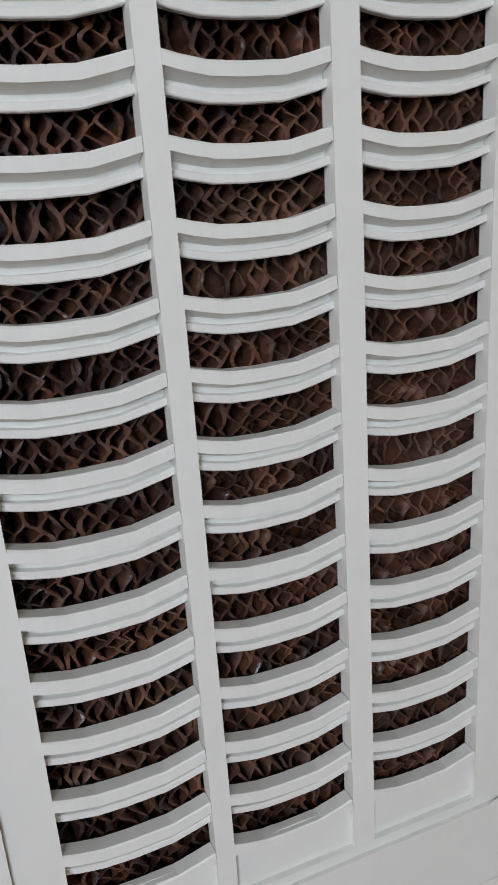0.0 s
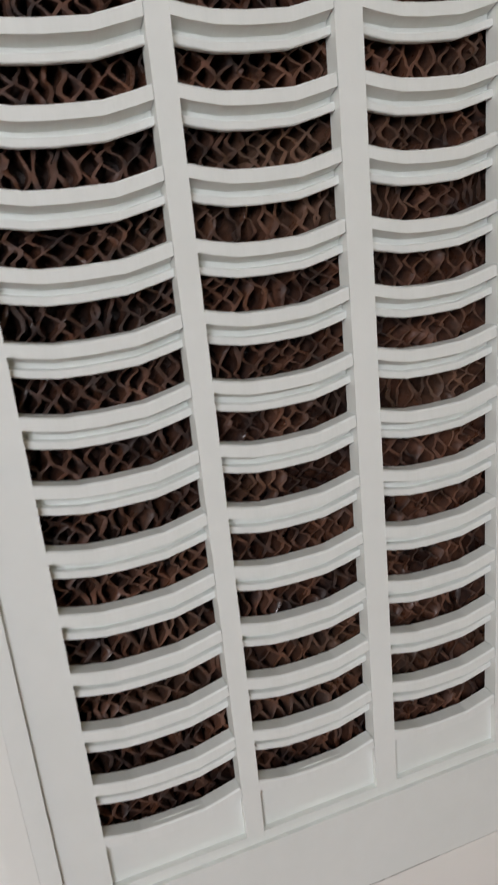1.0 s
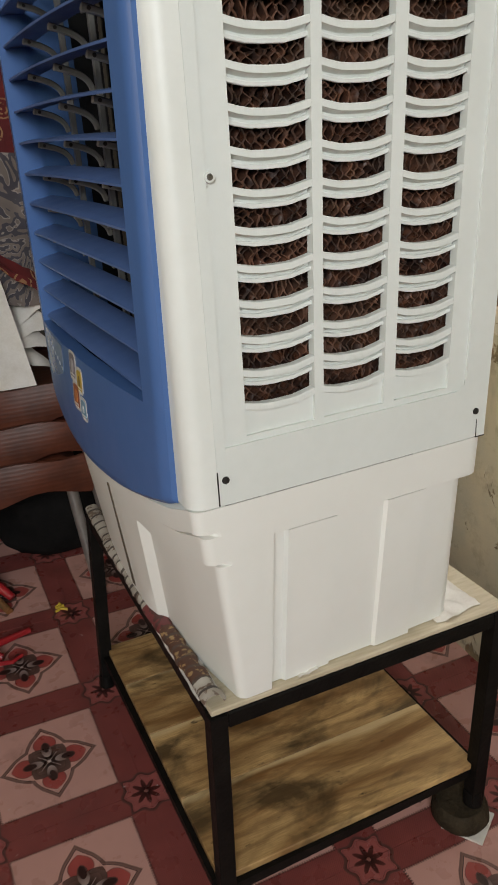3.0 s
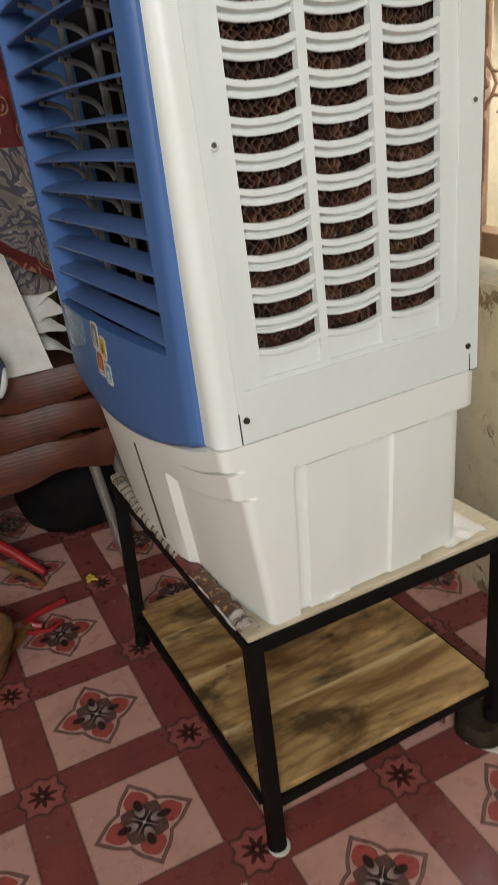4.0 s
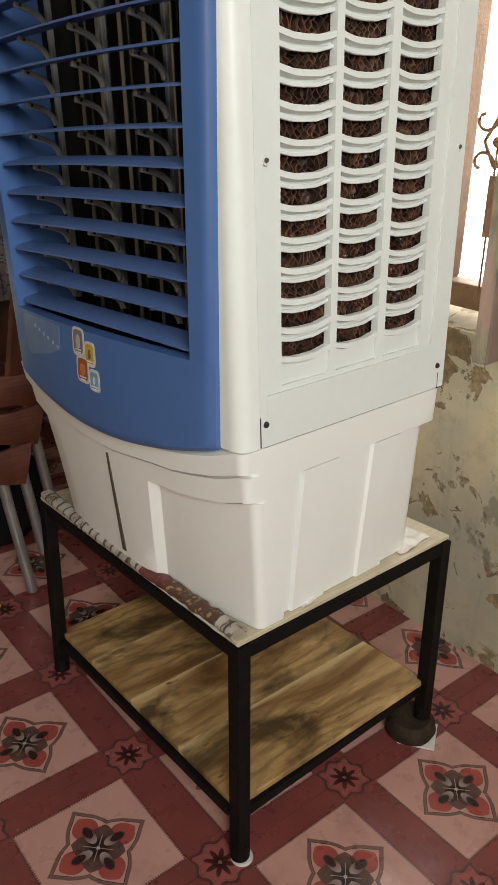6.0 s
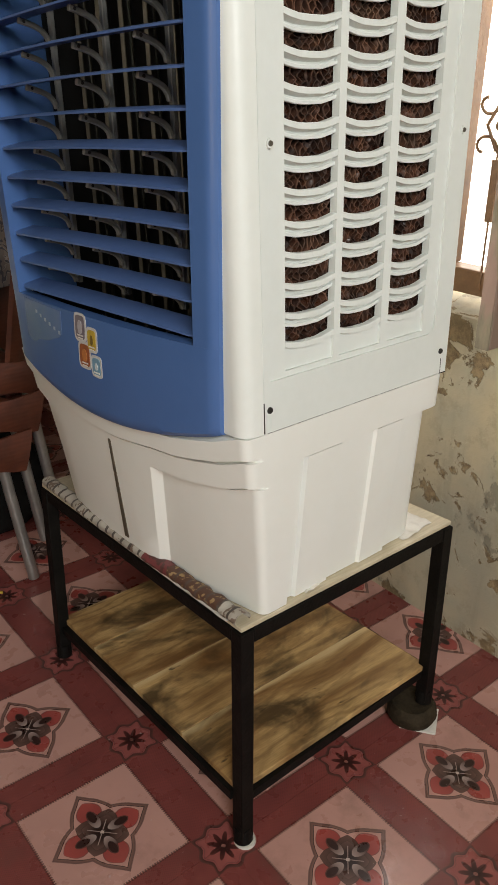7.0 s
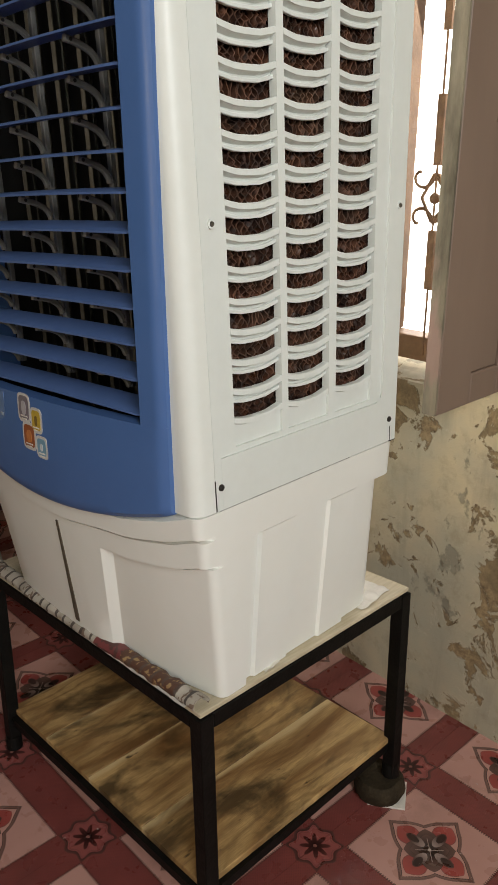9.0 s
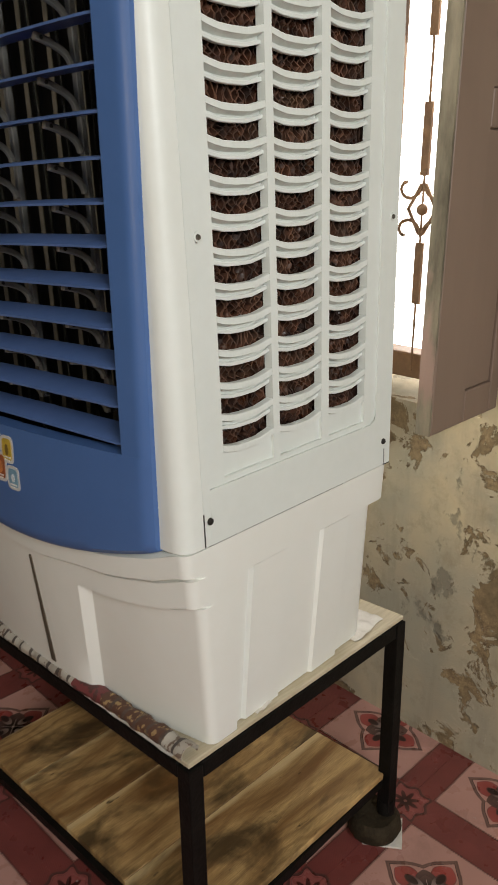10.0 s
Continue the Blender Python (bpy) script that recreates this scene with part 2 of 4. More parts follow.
def red_cloth_material():
    k = Mat("red_paisley_cloth", 0.85)
    v = k.t.nodes.new("ShaderNodeTexVoronoi")
    v.feature, v.inputs["Scale"].default_value = "F1", 15.0
    k.t.links.new(k.obj, v.inputs["Vector"])
    d = X(k.t, v.outputs["Distance"]) + k.noise(22.0) * 0.16
    rings = (d * 46.0).sin().gt(0.35) * d.lt(0.55) * k.noise(60.0).gt(0.40)
    c = k.mix(k.ramp(k.noise(14.0), 0.3, 0.7), (0.13, 0.008, 0.009), (0.06, 0.005, 0.006))
    k.colour(k.mix(rings * 0.8, c, (0.30, 0.17, 0.08)))
    k.bump(k.noise(300.0), 0.4, 0.001)
    return k.m


def grey_cloth_material():
    k = Mat("grey_printed_cloth", 0.85)
    w = k.noise(7.0, None, 3, 0.5, 2.2)
    dark = ((w * 46.0).sin().gt(0.2)) * k.noise(4.0).gt(0.46)
    c = k.mix(k.ramp(k.noise(9.0), 0.3, 0.7), (0.19, 0.155, 0.135), (0.12, 0.098, 0.088))
    c = k.mix(dark * 0.85, c, (0.035, 0.034, 0.050))
    k.colour(k.mix(((w * 46.0 + 1.4).sin().gt(0.95)) * 0.6, c, (0.34, 0.30, 0.27)))
    k.bump(k.noise(300.0), 0.4, 0.001)
    return k.m


def printed_sack_material():
    k = Mat("printed_sack", 0.6)
    x, y, z = k.xyz(k.obj)
    warp = k.noise(22.0) * 3.0
    thin = (y * 230.0 + warp).sin().gt(0.78)
    c = k.mix(k.ramp(k.noise(18.0), 0.35, 0.65), (0.46, 0.42, 0.36), (0.34, 0.30, 0.25))
    c = k.mix(k.noise(75.0).gt(0.56) * (y * 42.0 + 0.6).sin().gt(0.1), c, (0.17, 0.12, 0.09))
    c = k.mix(thin * 0.9, c, (0.05, 0.035, 0.03))
    brown = y.lt(0.205) * y.gt(0.055)
    patch = k.mix(k.noise(95.0).gt(0.56), (0.10, 0.045, 0.028), (0.34, 0.22, 0.10))
    c = k.mix(brown * (thin * -0.6 + 1.0), c, patch)
    red = y.gt(0.19) * y.lt(0.26)
    k.colour(k.mix(red, c, k.mix(k.noise(80.0).gt(0.5), (0.17, 0.04, 0.04), (0.09, 0.035, 0.03))))
    k.bump(k.noise(40.0), 0.5, 0.003)
    return k.m


def straw_material():
    k = Mat("straw", 0.8)
    n = k.noise(30.0)
    k.colour(k.mix(k.ramp(n, 0.35, 0.65), (0.26, 0.095, 0.026), (0.10, 0.060, 0.020)))
    return k.m


def striped_band_material():
    k = Mat("striped_band", 0.8)
    x, y, z = k.xyz(k.obj)
    k.colour(k.mix(((x - y) * 190.0).sin().gt(0.0), (0.62, 0.62, 0.60), (0.035, 0.04, 0.075)))
    return k.m


TILE = 0.294


def tile_material():
    """Pink cement-look ceramic: a pale square with a four-petal flower, red bands and a small flower at the crossings."""
    k = Mat("flower_tile", 0.24)
    x, y, z = k.xyz(k.obj)
    ax, ay = x.ab(), y.ab()
    a, b = ax.mx(ay), ax.mn(ay)
    cloud = k.noise(3.0, k.world(), 5)
    pale = k.mix(k.ramp(cloud, 0.35, 0.7), (0.55, 0.300, 0.252), (0.45, 0.240, 0.202))
    band = k.mix(k.ramp(k.noise(11.0, k.world(), 5), 0.35, 0.7), (0.235, 0.060, 0.052), (0.175, 0.045, 0.040))
    fine = (x * 1400.0).sin() * (y * 1400.0).sin()
    band = k.mix(k.ramp(fine, 0.0, 0.6) * 0.35, band, (0.075, 0.020, 0.018))
    c = k.mix(a.gt(0.1065), pale, band)
    # laddered border between band and square
    along = (b * 1350.0).sin().gt(-0.25)
    c = k.mix(((a - 0.1065).ab().lt(0.0026)) * along * 0.8, c, (0.045, 0.022, 0.018))
    # big motif: tips on the axes, a cusp turned inwards on each diagonal, drawn as a shaded ribbon
    q = ax + ay
    kk = (ax - ay).ab() / (q + 0.0001)
    dip = (kk / -0.46 + 1.0).mx(0.0)
    w = (dip * dip * 0.5 + dip * 0.5) * -0.0120 + 0.0880 + kk * kk * kk * kk * 0.0018
    off = q - w
    c = k.mix((off + 0.002).ab().lt(0.0038) * 0.85, c, k.mix(k.ramp(off, -0.006, 0.002), (0.17, 0.090, 0.072), (0.075, 0.038, 0.031)))
    c = k.mix((off + 0.0062).ab().lt(0.0011) * 0.9, c, (0.030, 0.015, 0.013))
    c = k.mix((off - 0.0024).ab().lt(0.0011) * 0.7, c, (0.085, 0.045, 0.038))
    # four red pointed petals on the axes
    t = (a - 0.008) / 0.064
    petal_w = t * (t * -1.0 + 1.0) * (t * 0.9 + 0.45) * 0.092
    c = k.mix(b.lt(petal_w), c, k.mix(k.ramp(a, 0.03, 0.07), (0.27, 0.052, 0.045), (0.36, 0.072, 0.060)))
    c = k.mix((b - petal_w).ab().lt(0.0008) * a.gt(0.012) * a.lt(0.071) * 0.7, c, (0.15, 0.05, 0.045))
    # grey leaves on the diagonals in two layers, dark seeds with pale rims in the petals
    along_d = q * 0.7071
    off_d = (a - b) * 0.7071
    for length, fat in ((0.047, 0.084), (0.036, 0.064)):
        u = along_d / length
        leaf_w = u * (u * -1.0 + 1.0) * fat * (u * 0.5 + 0.6)
        shade = k.mix(k.ramp(along_d, 0.012, length * 0.95), (0.022, 0.010, 0.008), (0.125, 0.066, 0.053))
        c = k.mix(off_d.lt(leaf_w), c, shade)
        c = k.mix((off_d - leaf_w).ab().lt(0.0008) * along_d.gt(0.006) * 0.7, c, (0.045, 0.022, 0.018))
    pod_r = (((a - 0.031) / 0.0195) * ((a - 0.031) / 0.0195) + (b / 0.0098) * (b / 0.0098))
    c = k.mix(pod_r.lt(1.0) * 0.9, c, k.mix(k.ramp(a, 0.010, 0.036), (0.40, 0.30, 0.27), (0.070, 0.034, 0.028)))
    seed = (((a - 0.036) / 0.0125) * ((a - 0.036) / 0.0125) + (b / 0.0066) * (b / 0.0066)).lt(1.0)
    c = k.mix(seed, c, (0.030, 0.012, 0.010))
    c = k.mix(off_d.lt(0.0007) * along_d.lt(0.026) * 0.8, c, (0.40, 0.30, 0.27))
    c = k.mix(q.lt(0.0040), c, (0.48, 0.38, 0.34))
    # medallion at the crossings: eight points, a small eight-petal flower inside
    cx, cy = (ax * -1.0 + TILE / 2), (ay * -1.0 + TILE / 2)
    r = (cx * cx + cy * cy).sqrt()
    th = cx.op("ARCTAN2", cy)
    star = (th * 4.0).op("COSINE")
    spur = (star * -1.0).mx(0.0)
    rb = star * star * 0.0058 + spur * spur * spur * spur * spur * spur * 0.0065 + 0.0352
    g = r - rb
    c = k.mix((g - 0.0030).ab().lt(0.0034) * 0.85, c, k.mix(k.ramp(g, -0.001, 0.006), (0.026, 0.012, 0.010), (0.10, 0.045, 0.037)))
    c = k.mix(g.lt(0.0), c, k.mix(k.noise(30.0), (0.31, 0.090, 0.080), (0.25, 0.070, 0.062)))
    c = k.mix((g + 0.0030).ab().lt(0.0007) * 0.6, c, (0.12, 0.045, 0.040))
    petal = (th * 8.0).op("COSINE") * 0.0075 + 0.0190
    c = k.mix(r.lt(petal + 0.0016), c, (0.14, 0.038, 0.033))
    c = k.mix(r.lt(petal), c, k.mix(k.ramp(r, 0.004, 0.026), (0.026, 0.009, 0.008), (0.085, 0.024, 0.020)))
    c = k.mix(r.lt(0.0035), c, (0.24, 0.10, 0.08))
    # trodden dirt
    c = k.mix(k.ramp(k.noise(7.0, k.world(), 7, 0.7), 0.55, 0.72) * 0.35, c, (0.12, 0.065, 0.052))
    c = k.mix(k.noise(95.0, k.world(), 3).gt(0.735) * 0.5, c, (0.50, 0.40, 0.37))
    k.colour(c)
    worn = k.noise(26.0, k.world(), 6)
    k.rough(k.ramp(worn, 0.3, 0.75) * 0.30 + 0.20)
    k.bump(worn * 0.5 + k.noise(300.0) * 0.2, 0.12, 0.001)
    return k.m


pad_brown, acacia, plywood = pad_material(), wood_material(), ply_material()
plaster, shutter_paint, weathered = plaster_material(), shutter_material(), weathered_material()
weave, red_cloth, grey_cloth = weave_material(), red_cloth_material(), grey_cloth_material()
sack_print, straw, striped_band, flower_tile = printed_sack_material(), straw_material(), striped_band_material(), tile_material()

# ---- mesh helpers ----


def box(bm, x0, x1, y0, y1, z0, z1, fn=None):
    """An axis-aligned box, its corners passed through fn if given."""
    vs = [bm.verts.new(fn(x, y, z) if fn else (x, y, z)) for x in (x0, x1) for y in (y0, y1) for z in (z0, z1)]
    for f in ((0, 1, 3, 2), (4, 6, 7, 5), (0, 4, 5, 1), (2, 3, 7, 6), (0, 2, 6, 4), (1, 5, 7, 3)):
        bm.faces.new([vs[k] for k in f])
    return vs


def bevel(bm, width, segments=2):
    bmesh.ops.bevel(bm, geom=list(bm.edges), offset=width, segments=segments, profile=0.6, affect="EDGES", clamp_overlap=True)


def tube(bm, points, radius, sides=12, square=False):
    """A closed tube along points; radius may be one number or one for each point."""
    pts = [Vector(p) for p in points]
    rings = []
    ref = None
    for k, p in enumerate(pts):
        d = (pts[min(k + 1, len(pts) - 1)] - pts[max(k - 1, 0)]).normalized()
        if ref is None:
            ref = Vector((0, 0, 1)) if abs(d.z) < 0.9 else Vector((1, 0, 0))
        s = d.cross(ref).normalized()
        ref = s.cross(d).normalized()
        r = radius[k] if isinstance(radius, (list, tuple)) else radius
        n = 4 if square else sides
        rings.append([bm.verts.new(p + (s * math.cos(2 * math.pi * (j + (0.5 if square else 0)) / n) + ref * math.sin(2 * math.pi * (j + (0.5 if square else 0)) / n)) * r * (1.414 if square else 1)) for j in range(n)])
    n = len(rings[0])
    for q, w in zip(rings, rings[1:]):
        for j in range(n):
            bm.faces.new((q[j], q[(j + 1) % n], w[(j + 1) % n], w[j]))
    bm.faces.new(rings[0][::-1])
    bm.faces.new(rings[-1])


def slab(bm, fn, nu, nv, back):
    """A thick sheet: fn(s, t) gives the front, s and t from 0 to 1, and back(p) the point behind it."""
    front = [[Vector(fn(i / nu, j / nv)) for j in range(nv + 1)] for i in range(nu + 1)]
    a = [[bm.verts.new(p) for p in row] for row in front]
    b = [[bm.verts.new(back(p)) for p in row] for row in front]
    for i in range(nu):
        for j in range(nv):
            bm.faces.new((a[i][j], a[i + 1][j], a[i + 1][j + 1], a[i][j + 1]))
            bm.faces.new((b[i][j], b[i][j + 1], b[i + 1][j + 1], b[i + 1][j]))
    for i in range(nu):
        bm.faces.new((a[i][0], b[i][0], b[i + 1][0], a[i + 1][0]))
        bm.faces.new((a[i][nv], a[i + 1][nv], b[i + 1][nv], b[i][nv]))
    for j in range(nv):
        bm.faces.new((a[0][j], a[0][j + 1], b[0][j + 1], b[0][j]))
        bm.faces.new((a[nu][j], b[nu][j], b[nu][j + 1], a[nu][j + 1]))


def mesh_of(name, bm, material, smooth=False, angle=35):
    bmesh.ops.recalc_face_normals(bm, faces=list(bm.faces))
    me = bpy.data.meshes.new(name)
    if smooth:
        for f in bm.faces:
            f.smooth = True
        for e in bm.edges:
            if len(e.link_faces) == 2 and e.calc_face_angle(0) > radians(angle):
                e.smooth = False
    bm.to_mesh(me)
    bm.free()
    me.materials.append(material)
    return me


def part(name, bm, material, parent, label="", smooth=False, angle=35):
    ob = new(name, mesh_of(name, bm, material, smooth, angle))
    ob.parent = parent
    return tagged(ob, label) if label else ob


def thing(name, label, category, m=None, group="", kind=""):
    ob = new(name)
    ob.empty_display_size = 0.05
    ob.matrix_world = m or Matrix()
    return tagged(ob, label, category, group, kind)


def single(name, bm, material, label, category, smooth=False, group="", kind="", angle=35):
    return tagged(new(name, mesh_of(name, bm, material, smooth, angle)), label, category, group, kind)


# ---- the room ----
def ground(x, y):
    return FLOOR + SLOPE_X * x + SLOPE_Y * y


WX, WT = 0.755, 0.20  # inner face and thickness of the window wall
Y0, Y1, X0, TOP = -2.5, 2.3, -2.5, 3.0
WIN = (0.006, 0.490, 0.745, 1.78)  # y, y, z, z of the window opening


def room():
    bm = bmesh.new()
    a, b, c, d = WIN
    box(bm, WX, WX + WT, Y0, Y1, -0.30, c - 0.001)
    box(bm, WX, WX + WT, Y0, Y1, d, TOP)
    box(bm, WX, WX + WT, Y0, a, c - 0.001, d)
    box(bm, WX, WX + WT, b, Y1, c - 0.001, d)
    single("wall_east", bm, plaster, "cream plastered wall with peeling and stained patches", "wall", kind="structure")
    bm = bmesh.new()
    box(bm, X0 - 0.2, WX + WT, Y1 + 0.003, Y1 + 0.2, -0.3, TOP)
    single("wall_north", bm, dim_wall, "mottled grey-green wall, darkened to cut bounced light", "wall", kind="structure")
    bm = bmesh.new()
    box(bm, X0, -1.85, Y0 - 0.2, Y0 - 0.003, -0.3, TOP)
    box(bm, -0.45, WX + WT, Y0 - 0.2, Y0 - 0.003, -0.3, TOP)
    box(bm, -1.85, -0.45, Y0 - 0.2, Y0 - 0.003, 2.86, TOP)
    box(bm, -1.85, -0.45, Y0 - 0.2, Y0 - 0.003, -0.3, 1.54)
    single("wall_south", bm, dim_wall, "grey-green wall with a high window opening, darkened to cut bounced light", "wall", kind="structure")
    bm = bmesh.new()
    box(bm, X0 - 0.2, X0, Y0, -1.22, -0.3, TOP)
    box(bm, X0 - 0.2, X0, -0.54, Y1, -0.3, TOP)
    box(bm, X0 - 0.2, X0, -1.22, -0.54, 2.14, TOP)
    box(bm, X0 - 0.2, X0, -1.22, -0.54, -0.3, 0.76)
    single("wall_west", bm, dim_wall, "grey-green wall with a window opening, darkened to cut bounced light", "wall", kind="structure")
    bm = bmesh.new()
    box(bm, X0 - 0.2, WX + WT, Y0 - 0.2, Y1 + 0.2, TOP + 0.003, TOP + 0.15)
    single("ceiling", bm, ceiling_paint, "greyish ceiling, darkened to cut bounced light", "ceiling", kind="structure")


room()


def window():
    a, b, c, d = WIN
    w = thing("window_1", "old brown wooden window frame with a rusty iron grille", "window", kind="structure")
    x0, x1 = WX + 0.050, WX + 0.100
    for name, y0, y1, z0, z1 in (("sill_rail", a + 0.002, b - 0.002, c + 0.030, c + 0.082), ("head_rail", a + 0.002, b - 0.002, d - 0.05, d - 0.002), ("jamb", a + 0.002, a + 0.042, c + 0.0825, d - 0.0505), ("jamb", b - 0.042, b - 0.002, c + 0.0825, d - 0.0505), ("mullion", 0.284, 0.306, c + 0.0825, d - 0.0505)):
        bm = bmesh.new()
        box(bm, x0, x1, y0, y1, z0, z1)
        bevel(bm, 0.004)
        part(name, bm, frame_wood, w)
    # sloping masonry sill
    bm = bmesh.new()
    vs = box(bm, WX + 0.002, WX + 0.19, a + 0.001, b - 0.001, c - 0.03, c + 0.028)
    for v in vs:
        if v.co.x < WX + 0.05 and v.co.z > c:
            v.co.z -= 0.045
    part("window_sill", bm, plaster, w)
    # iron grille: flat bar broken by scrolls
    gx = WX + 0.030
    for gy in (0.184, 0.390):
        bm = bmesh.new()
        tube(bm, [(gx, gy, c + 0.05), (gx, gy, d - 0.05)], 0.0022, 8)
        for z0, z1 in ((0.93, 1.045), (1.165, 1.290), (1.395, 1.50)):
            box(bm, gx - 0.003, gx + 0.003, gy - 0.008, gy + 0.008, z0, z1)
        for s in (-1, 1):
            for zc, up in ((1.045, 1), (1.165, -1)):
                pts = []
                for k in range(13):
                    t = k / 12
                    ang = t * 4.3
                    r = 0.030 * (1 - 0.55 * t)
                    pts.append((gx, gy + s * (0.030 - r * math.cos(ang)), zc + up * (0.012 + r * math.sin(ang) + 0.012 * t)))
                tube(bm, pts, 0.0032, 6)
            tube(bm, [(gx, gy + s * 0.004, 1.060), (gx, gy + s * 0.030, 1.105), (gx, gy + s * 0.004, 1.150)], 0.0035, 6)
        bmesh.ops.create_icosphere(bm, subdivisions=2, radius=0.011, matrix=Matrix.Translation((gx, gy, 1.105)))
        part("grille_bar", bm, iron_rust, w, "rusty wrought iron bar with scrolls", smooth=True)


window()


def outside():
    k = Mat("hazy_daylight", 1.0)
    k.b.inputs["Emission Color"].default_value = (1.0, 0.97, 0.92, 1)
    k.b.inputs["Emission Strength"].default_value = 5.0
    bm = bmesh.new()
    box(bm, 3.0, 3.02, -0.3, 4.0, -0.5, 4.5)
    single("backdrop", bm, k.m, "overexposed bright daylight outside the window", "daylight", kind="structure")


outside()


def shutter():
    s = thing("window_shutter", "brown painted wooden window shutter, standing open, with a bare weathered edge", "shutter", pose(0.750, 0.004, 0.771))
    # local: x runs from the hinge into the room (negative), y to its outer face (negative)
    W, T, H = 0.222, 0.026, 0.98

    def frame_piece(name, x0, x1, z0, z1, y0, y1, m, bev=0.002):
        bm = bmesh.new()
        box(bm, x0, x1, y0, y1, z0, z1)
        bevel(bm, bev, 1)
        return part(name, bm, m, s)

    bm = bmesh.new()
    slab(bm, lambda p, q: (-W - 0.0015 + 0.0012 * noise.noise((p * 3, q * 18, 2)), -0.0005 - (T - 0.001) * p, 0.001 + (H - 0.002) * q), 3, 40, lambda p: (-W + 0.0035, p.y, p.z))
    part("bare_edge", bm, weathered, s, "weathered grey bare wood edge")
    frame_piece("stile", -W + 0.004, -0.118, 0, H, -T, 0, shutter_paint)
    frame_piece("stile", -0.030, 0, 0, H, -T, 0, shutter_paint)
    frame_piece("rail", -0.1175, -0.0305, 0, 0.055, -T, 0, shutter_paint)
    frame_piece("rail", -0.1175, -0.0305, 0.465, 0.520, -T, 0, shutter_paint)
    frame_piece("rail", -0.1175, -0.0305, 0.92, H, -T, 0, shutter_paint)
    frame_piece("panel", -0.1172, -0.0308, 0.0553, 0.4647, -T + 0.004, -0.006, shutter_paint, 0.003)
    frame_piece("panel", -0.1172, -0.0308, 0.5203, 0.9197, -T + 0.006, -0.006, shutter_paint, 0.003)
    bm = bmesh.new()
    tube(bm, [(-0.085, -T - 0.003, 0.66), (-0.095, -T - 0.004, 0.625), (-0.118, -T - 0.004, 0.605), (-0.126, -T - 0.004, 0.592), (-0.120, -T - 0.004, 0.580)], [0.0045, 0.004, 0.003, 0.002, 0.0015], 8)
    part("hook", bm, iron_rust, s, smooth=True)
    bm = bmesh.new()
    slab(bm, lambda p, q: (-0.155 + 0.15 * p, -T - 0.006 - 0.004 * math.sin(9 * p), 0.640 + 0.05 * q + 0.006 * math.sin(7 * p)), 14, 3, lambda p: p + Vector((0, 0.003, 0)))
    single("yellow_cloth", bm, yellow_cloth, "yellow cloth hanging over the brown shutter", "cloth", smooth=True).matrix_world = s.matrix_world.copy()


shutter()

# ---- the stand ----
SX, SY, ST = 0.497, 0.672, 0.440  # outer length, width and top of the steel frame
LEG = 0.0125


def stand():
    s = thing("metal_stand", "black steel stand with plywood top and wooden lower shelf", "stand")
    tops = {"n": (LEG, LEG), "r": (SX - LEG, LEG), "l": (LEG, SY - LEG), "b": (SX - LEG, SY - LEG)}
    feet = {"n": (0.004, 0.022, 0.016), "r": (0.466, 0.016, 0.050), "l": (-0.016, 0.632, 0.050), "b": (0.466, 0.640, 0.042)}
    for k in tops:
        bm = bmesh.new()
        tube(bm, [(*tops[k], ST - 0.004), feet[k]], LEG, square=True)
        bevel(bm, 0.0018, 2)
        leg = part("leg", bm, black_paint, s)
        fx, fy, fz = feet[k]
        bm = bmesh.new()
        tube(bm, [(fx, fy, fz + 0.022), (fx, fy, fz + 0.012), (fx, fy, fz - 0.006)], [0.0145, 0.0158, 0.0166], 16)
        part("rubber_foot", bm, black_paint, leg, smooth=True)
        if k == "n":
            bm = bmesh.new()
            tube(bm, [(fx + 0.002, fy - 0.002, fz - 0.0065), (fx + 0.002, fy - 0.002, ground(fx, fy) - 0.002)], [0.0185, 0.0195], 16)
            part("foot_pad", bm, rubber_white, leg, "scuffed white plastic pad", smooth=True)
    z0, z1 = ST - 0.028, ST - 0.002
    e = 2 * LEG + 0.0006
    for x0, x1, y0, y1 in ((e, SX - e, 0.001, 0.024), (e, SX - e, SY - 0.024, SY - 0.001), (0.001, 0.024, e, SY - e), (SX - 0.024, SX - 0.001, e, SY - e)):
        bm = bmesh.new()
        box(bm, x0, x1, y0, y1, z0, z1)
        bevel(bm, 0.002, 1)
        part("top_rail", bm, black_paint, s)
    # lower rails
    for p, q in (((0.018, 0.016), (0.470, 0.026)), ((-0.004, 0.03), (-0.008, 0.64)), ((0.472, 0.04), (0.470, 0.645)), ((0.0, 0.646), (0.46, 0.652))):
        bm = bmesh.new()
        tube(bm, [(*p, 0.1105), (*q, 0.1105)], 0.0085, square=True)
        part("lower_rail", bm, black_paint, s)
    bm = bmesh.new()
    box(bm, 0.003, SX - 0.003, 0.003, SY - 0.003, ST - 0.0015, ST + 0.007)
    bevel(bm, 0.0015, 1)
    part("plywood_top", bm, plywood, s, "pale bare plywood board")
    ys = (0.016, 0.181, 0.347, 0.502, 0.642)
    for y0, y1 in zip(ys, ys[1:]):
        bm = bmesh.new()
        h = (y1 - y0) / 2 - 0.0004
        box(bm, -0.236, 0.236, -h, h, -0.006, 0.006)
        bevel(bm, 0.0012, 1)
        ob = part("plank", bm, acacia, s, "brown acacia board with a pale sapwood streak")
        ob.matrix_local = pose(0.232, (y0 + y1) / 2, 0.1255)


stand()


